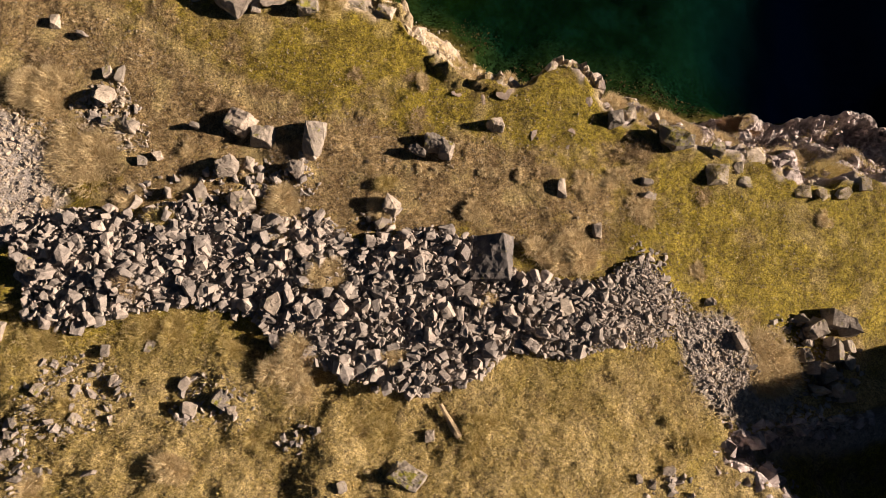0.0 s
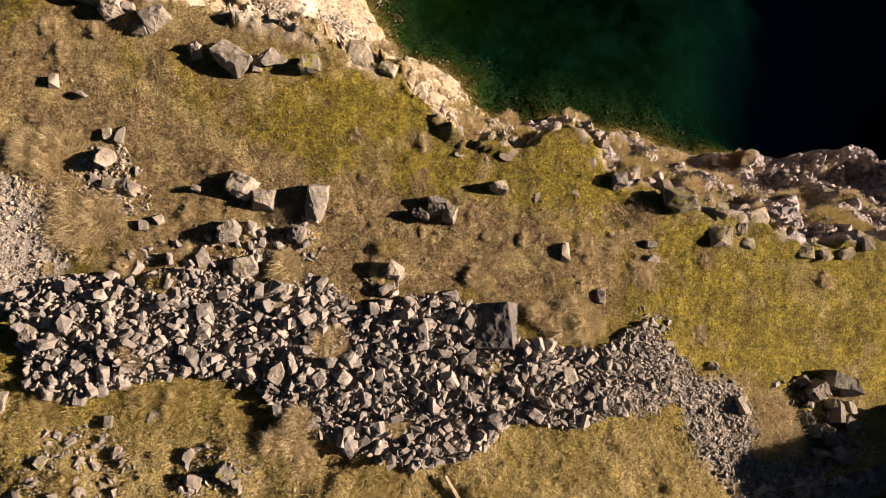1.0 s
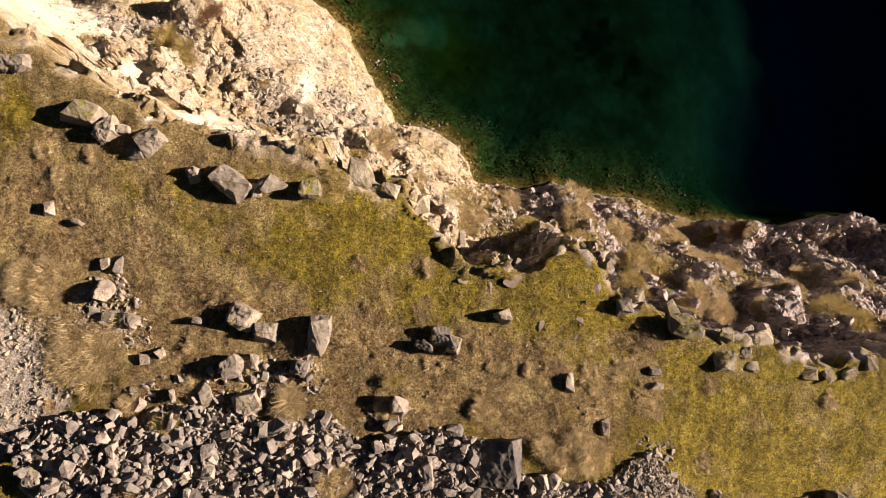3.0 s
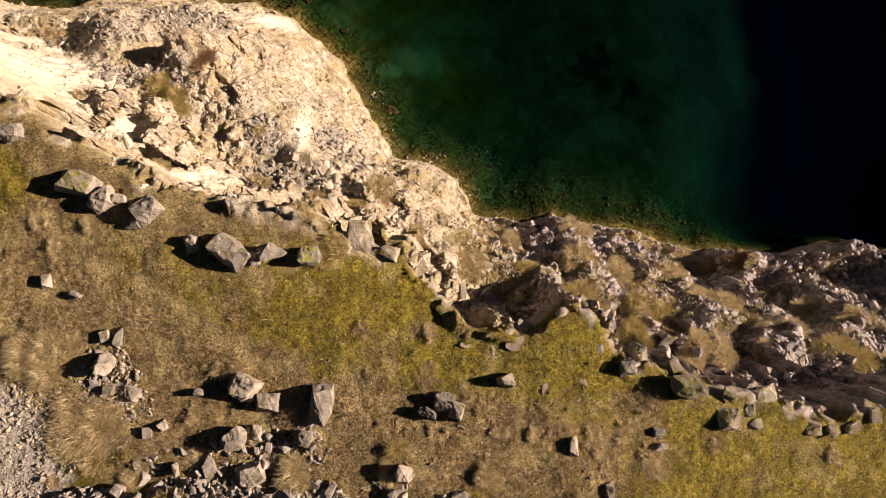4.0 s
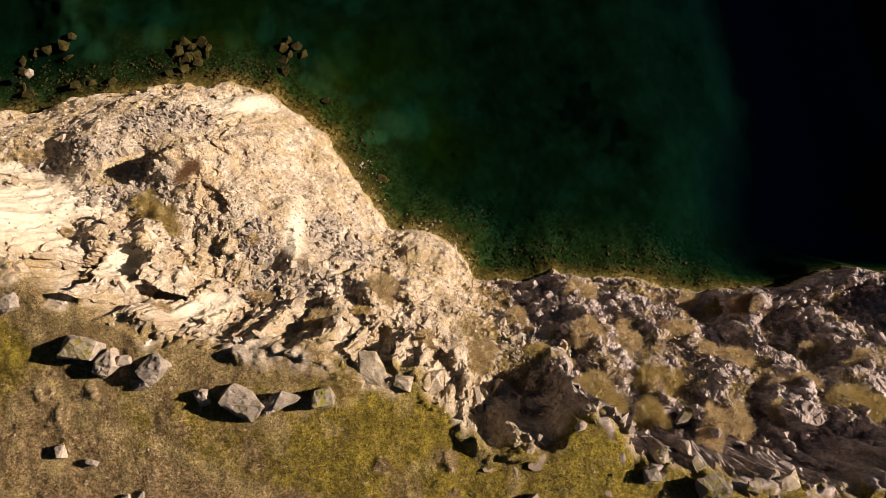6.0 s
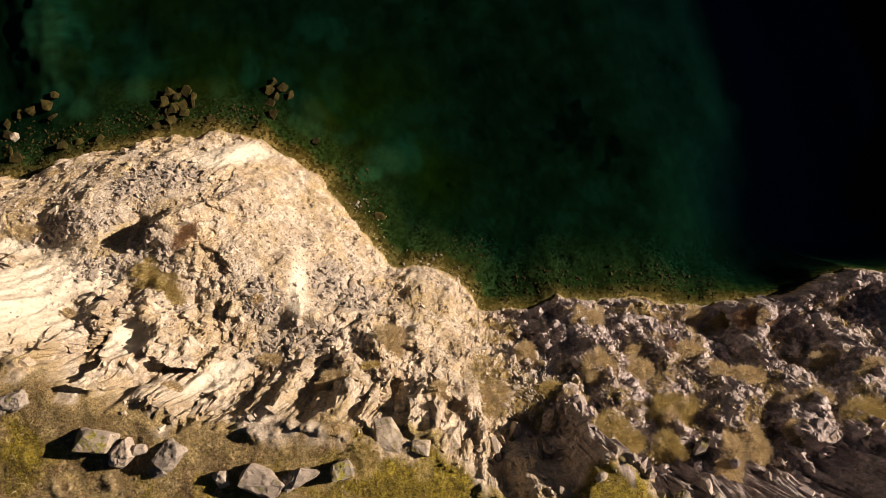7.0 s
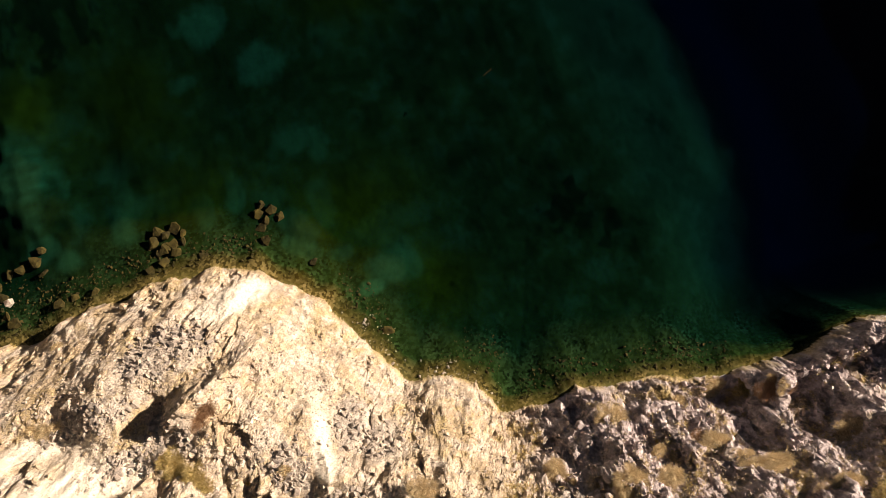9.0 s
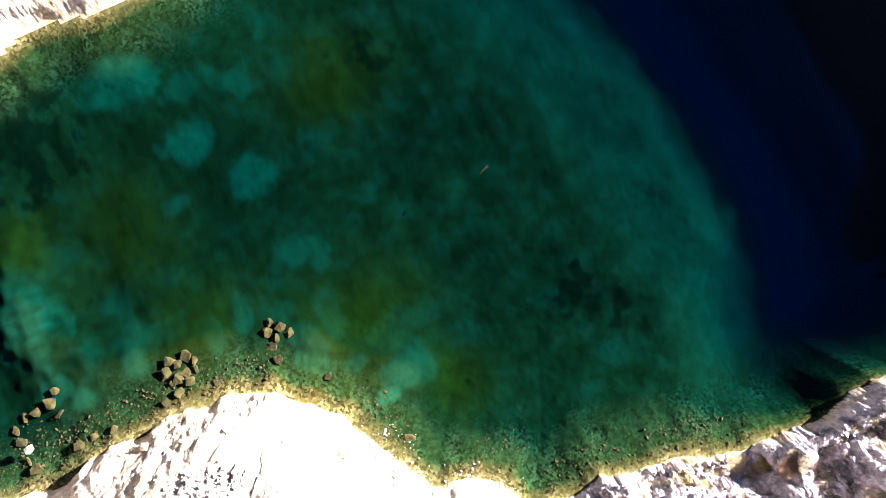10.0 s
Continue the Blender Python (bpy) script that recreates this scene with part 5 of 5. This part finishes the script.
def face_clumps():
    """Dry clumps on the shelves of the face, most of them on its eastern half."""
    r = np.random.default_rng(91)
    done = 0
    while done < 26:
        x = r.uniform(-30, 36) if done < 3 else r.uniform(1, 36)
        y = r.uniform(11, 45)
        f = land(np.array([x]), np.array([y]))
        if f["u"][0] < 0.22 or f["ds"][0] > -1.2 or f["pale"][0] > 0.3 or layers(np.array([x]), np.array([y]), 4.0, 143, 2)[0] < -0.05:
            continue
        w = 0.6 + 2.0 * r.random() ** 2
        shrub(x, y, w, w * (0.5 + 0.6 * r.random()), 360 * r.random(), "straw" if r.random() < 0.75 else ("green" if r.random() < 0.5 else "twig"))
        done += 1


face_clumps()
# low growth on the shelves
shrub(-26.82, 37.77, 2.35, 1.34, -11, "straw")
shrub(-11.74, 29.74, 1.36, 1.09, -11, "straw")
shrub(-11.51, 25.82, 2.23, 0.98, -11, "straw")
shrub(-16.11, 35.19, 2.27, 1.73, -11, "red")
shrub(-20.85, 35.83, 1.08, 0.83, -11, "red")
shrub(-17.10, 31.42, 2.35, 2.11, -11, "green")
shrub(-4.88, 24.07, 1.55, 0.76, -11, "green")
shrub(-22.34, 31.04, 1.39, 0.94, -11, "straw")
shrub(8.75, 17.07, 3.70, 2.93, -11, "green")
shrub(11.96, 14.55, 2.83, 3.07, -11, "green")
shrub(15.31, 14.30, 2.02, 2.92, -11, "straw")
shrub(20.42, 17.60, 3.82, 1.65, -11, "straw")
shrub(11.50, 23.63, 2.21, 2.62, -11, "straw")
shrub(25.41, 20.91, 4.12, 2.25, -11, "red")
shrub(27.95, 12.94, 5.00, 3.33, -11, "green")
shrub(18.01, 13.66, 2.15, 1.73, -11, "straw")
shrub(2.16, 19.91, 2.65, 1.48, -11, "straw")
shrub(5.37, 21.75, 2.05, 2.42, -11, "straw")
shrub(9.77, 21.01, 1.58, 2.71, -11, "straw")
shrub(17.82, 19.79, 2.47, 2.01, -11, "straw")
shrub(17.23, 20.17, 1.65, 1.21, -11, "red")
shrub(21.35, 21.76, 3.29, 1.39, -11, "straw")
shrub(6.37, 19.60, 2.59, 1.45, -11, "green")
shrub(24.03, 15.37, 2.80, 1.55, -11, "straw")
shrub(28.57, 16.67, 2.54, 1.65, -11, "straw")
shrub(13.09, 16.96, 2.28, 2.22, -11, "green")


def turf(name, n, box, mat, label, seed, size, keep):
    """Small tufts over the ledge, in one mesh; keep(x, y, land) says how likely a tuft is."""
    r = np.random.default_rng(seed)
    x, y = r.uniform(box[0], box[1], n), r.uniform(box[2], box[3], n)
    f = land(x, y)
    ok = r.random(n) < keep(x, y, f)
    x, y, z = x[ok], y[ok], f["z"][ok]
    k = 7
    m = len(x) * k
    ang = r.random(m) * 6.283
    roots = np.repeat(np.stack([x, y, z - 0.01], -1), k, 0) + np.stack([np.cos(ang), np.sin(ang), np.zeros(m)], -1) * (0.05 * r.random(m))[:, None]
    ways = np.stack([np.cos(ang) * 0.8, np.sin(ang) * 0.8, 0.35 + 0.8 * r.random(m)], -1)
    ways /= np.linalg.norm(ways, axis=1)[:, None]
    lengths = np.repeat(size * np.exp(r.normal(0, 0.35, len(x))), k) * (0.6 + 0.6 * r.random(m))
    tagged(new(name, blade_mesh(name, mat, roots, ways, lengths, 0.015, 0.15)), label, "grass", kind="stuff")


def on_ledge(x, y, f):
    return (f["de"] < -0.1) * (1 - f["heap"]) * (0.25 + 0.75 * ease(layers(x, y, 1.6, 111, 3), -0.2, 0.4)) * (1 - ease(signed(x, y, GRAVEL_WEST), -0.5, 0.5)) * (1 - f["sunk"])


def below_heap(x, y, f):
    return (1 - f["heap"]) * (0.4 + 0.6 * ease(layers(x, y, 1.2, 113, 3), -0.3, 0.3)) * (1 - f["sunk"]) * (1 - ease(signed(x, y, GRAVEL_EAST), -0.4, 0.3))


def on_face(x, y, f):
    return (f["de"] > 0) * (f["ds"] < -0.8) * (1 - f["spur"]) * ease(f["u"], 0.18, 0.36) * ease(layers(x, y, 2.2, 115, 3) + 0.1 * ease(x, 0, 4), -0.1, 0.35) * (0.25 + 0.75 * ease(x, -6, 4))


turf("moss_turf", 24000, (-30, 30, -8, 29), TURF, "short mossy turf with dead blades", 51, 0.09, on_ledge)
turf("rough_grass", 26000, (-24, 15, -9, 4), GREEN, "rough olive grass at the foot of the rubble", 53, 0.2, below_heap)
turf("dry_grass", 3200, (-26, 30, -9, 28), STRAW, "scattered dry straw-coloured grass tufts", 55, 0.2, on_ledge)
turf("cliff_grass", 30000, (-32, 34, 11, 46), STRAW, "dry straw-coloured grass on the shelves of the rock face", 57, 0.24, on_face)
turf("shelf_grass", 26000, (0, 34, 11, 26), GREEN, "olive and straw grass between the rocks of the face", 59, 0.3, on_face)

# ---- single small things ----


def timber_piece():
    bm = bmesh.new()
    ringn, length = 8, 1.7
    rows = []
    for k in range(7):
        s = k / 6
        rows.append([bm.verts.new((0.17 * (1 - 0.35 * s) * math.cos(a * 6.283 / ringn) * (1 + 0.15 * math.sin(3 * a + k)), length * (s - 0.5), 0.15 + 0.13 * math.sin(a * 6.283 / ringn) + 0.04 * math.sin(k * 1.3))) for a in range(ringn)])
    for p, q in zip(rows, rows[1:]):
        for a in range(ringn):
            bm.faces.new((p[a], p[(a + 1) % ringn], q[(a + 1) % ringn], q[a]))
    bm.faces.new(rows[0][::-1]), bm.faces.new(rows[-1])
    me = bpy.data.meshes.new("log")
    bm.to_mesh(me)
    bm.free()
    me.materials.append(TIMBER)
    ob = new("log", me)
    ob.matrix_world = pose(0.8, -1.6, height(0.8, -1.6), 0, 0, 30)
    tagged(ob, "weathered tan log lying in rough grass", "log")


timber_piece()


def white_stone():
    ob = new("white_stone", rock_mesh("white_stone", PALE, 77, (0.62, 0.6, 0.5), False, 2))
    ob.matrix_world = pose(-32.9, 49.0, LEVEL - 0.36, 0, 0, 20)
    tagged(ob, "pale stone standing just out of the shallow water", "stone")


white_stone()


def floating_branch():
    curve = bpy.data.curves.new("branch", "CURVE")
    curve.dimensions, curve.bevel_depth, curve.bevel_resolution = "3D", 0.05, 2
    for line in (((-0.6, -0.1, -0.1), (-0.1, 0.02, 0.02), (0.35, 0.05, 0.06), (0.6, 0.2, 0.25)), ((0.3, 0.05, 0.05), (0.45, -0.1, 0.1), (0.55, -0.15, 0.2))):
        s = curve.splines.new("POLY")
        s.points.add(len(line) - 1)
        for p, co in zip(s.points, line):
            p.co, p.radius = (*co, 1), 1.0 - 0.5 * (co[0] + 0.6) / 1.2
    curve.materials.append(DIM_BROWN)
    ob = new("branch", curve)
    ob.matrix_world = pose(12.6, 54.3, LEVEL, 0, 0, 10) @ Matrix.Diagonal((0.75, 0.75, 0.75, 1))
    tagged(ob, "dark broken branch drifting on the lake", "branch")


floating_branch()
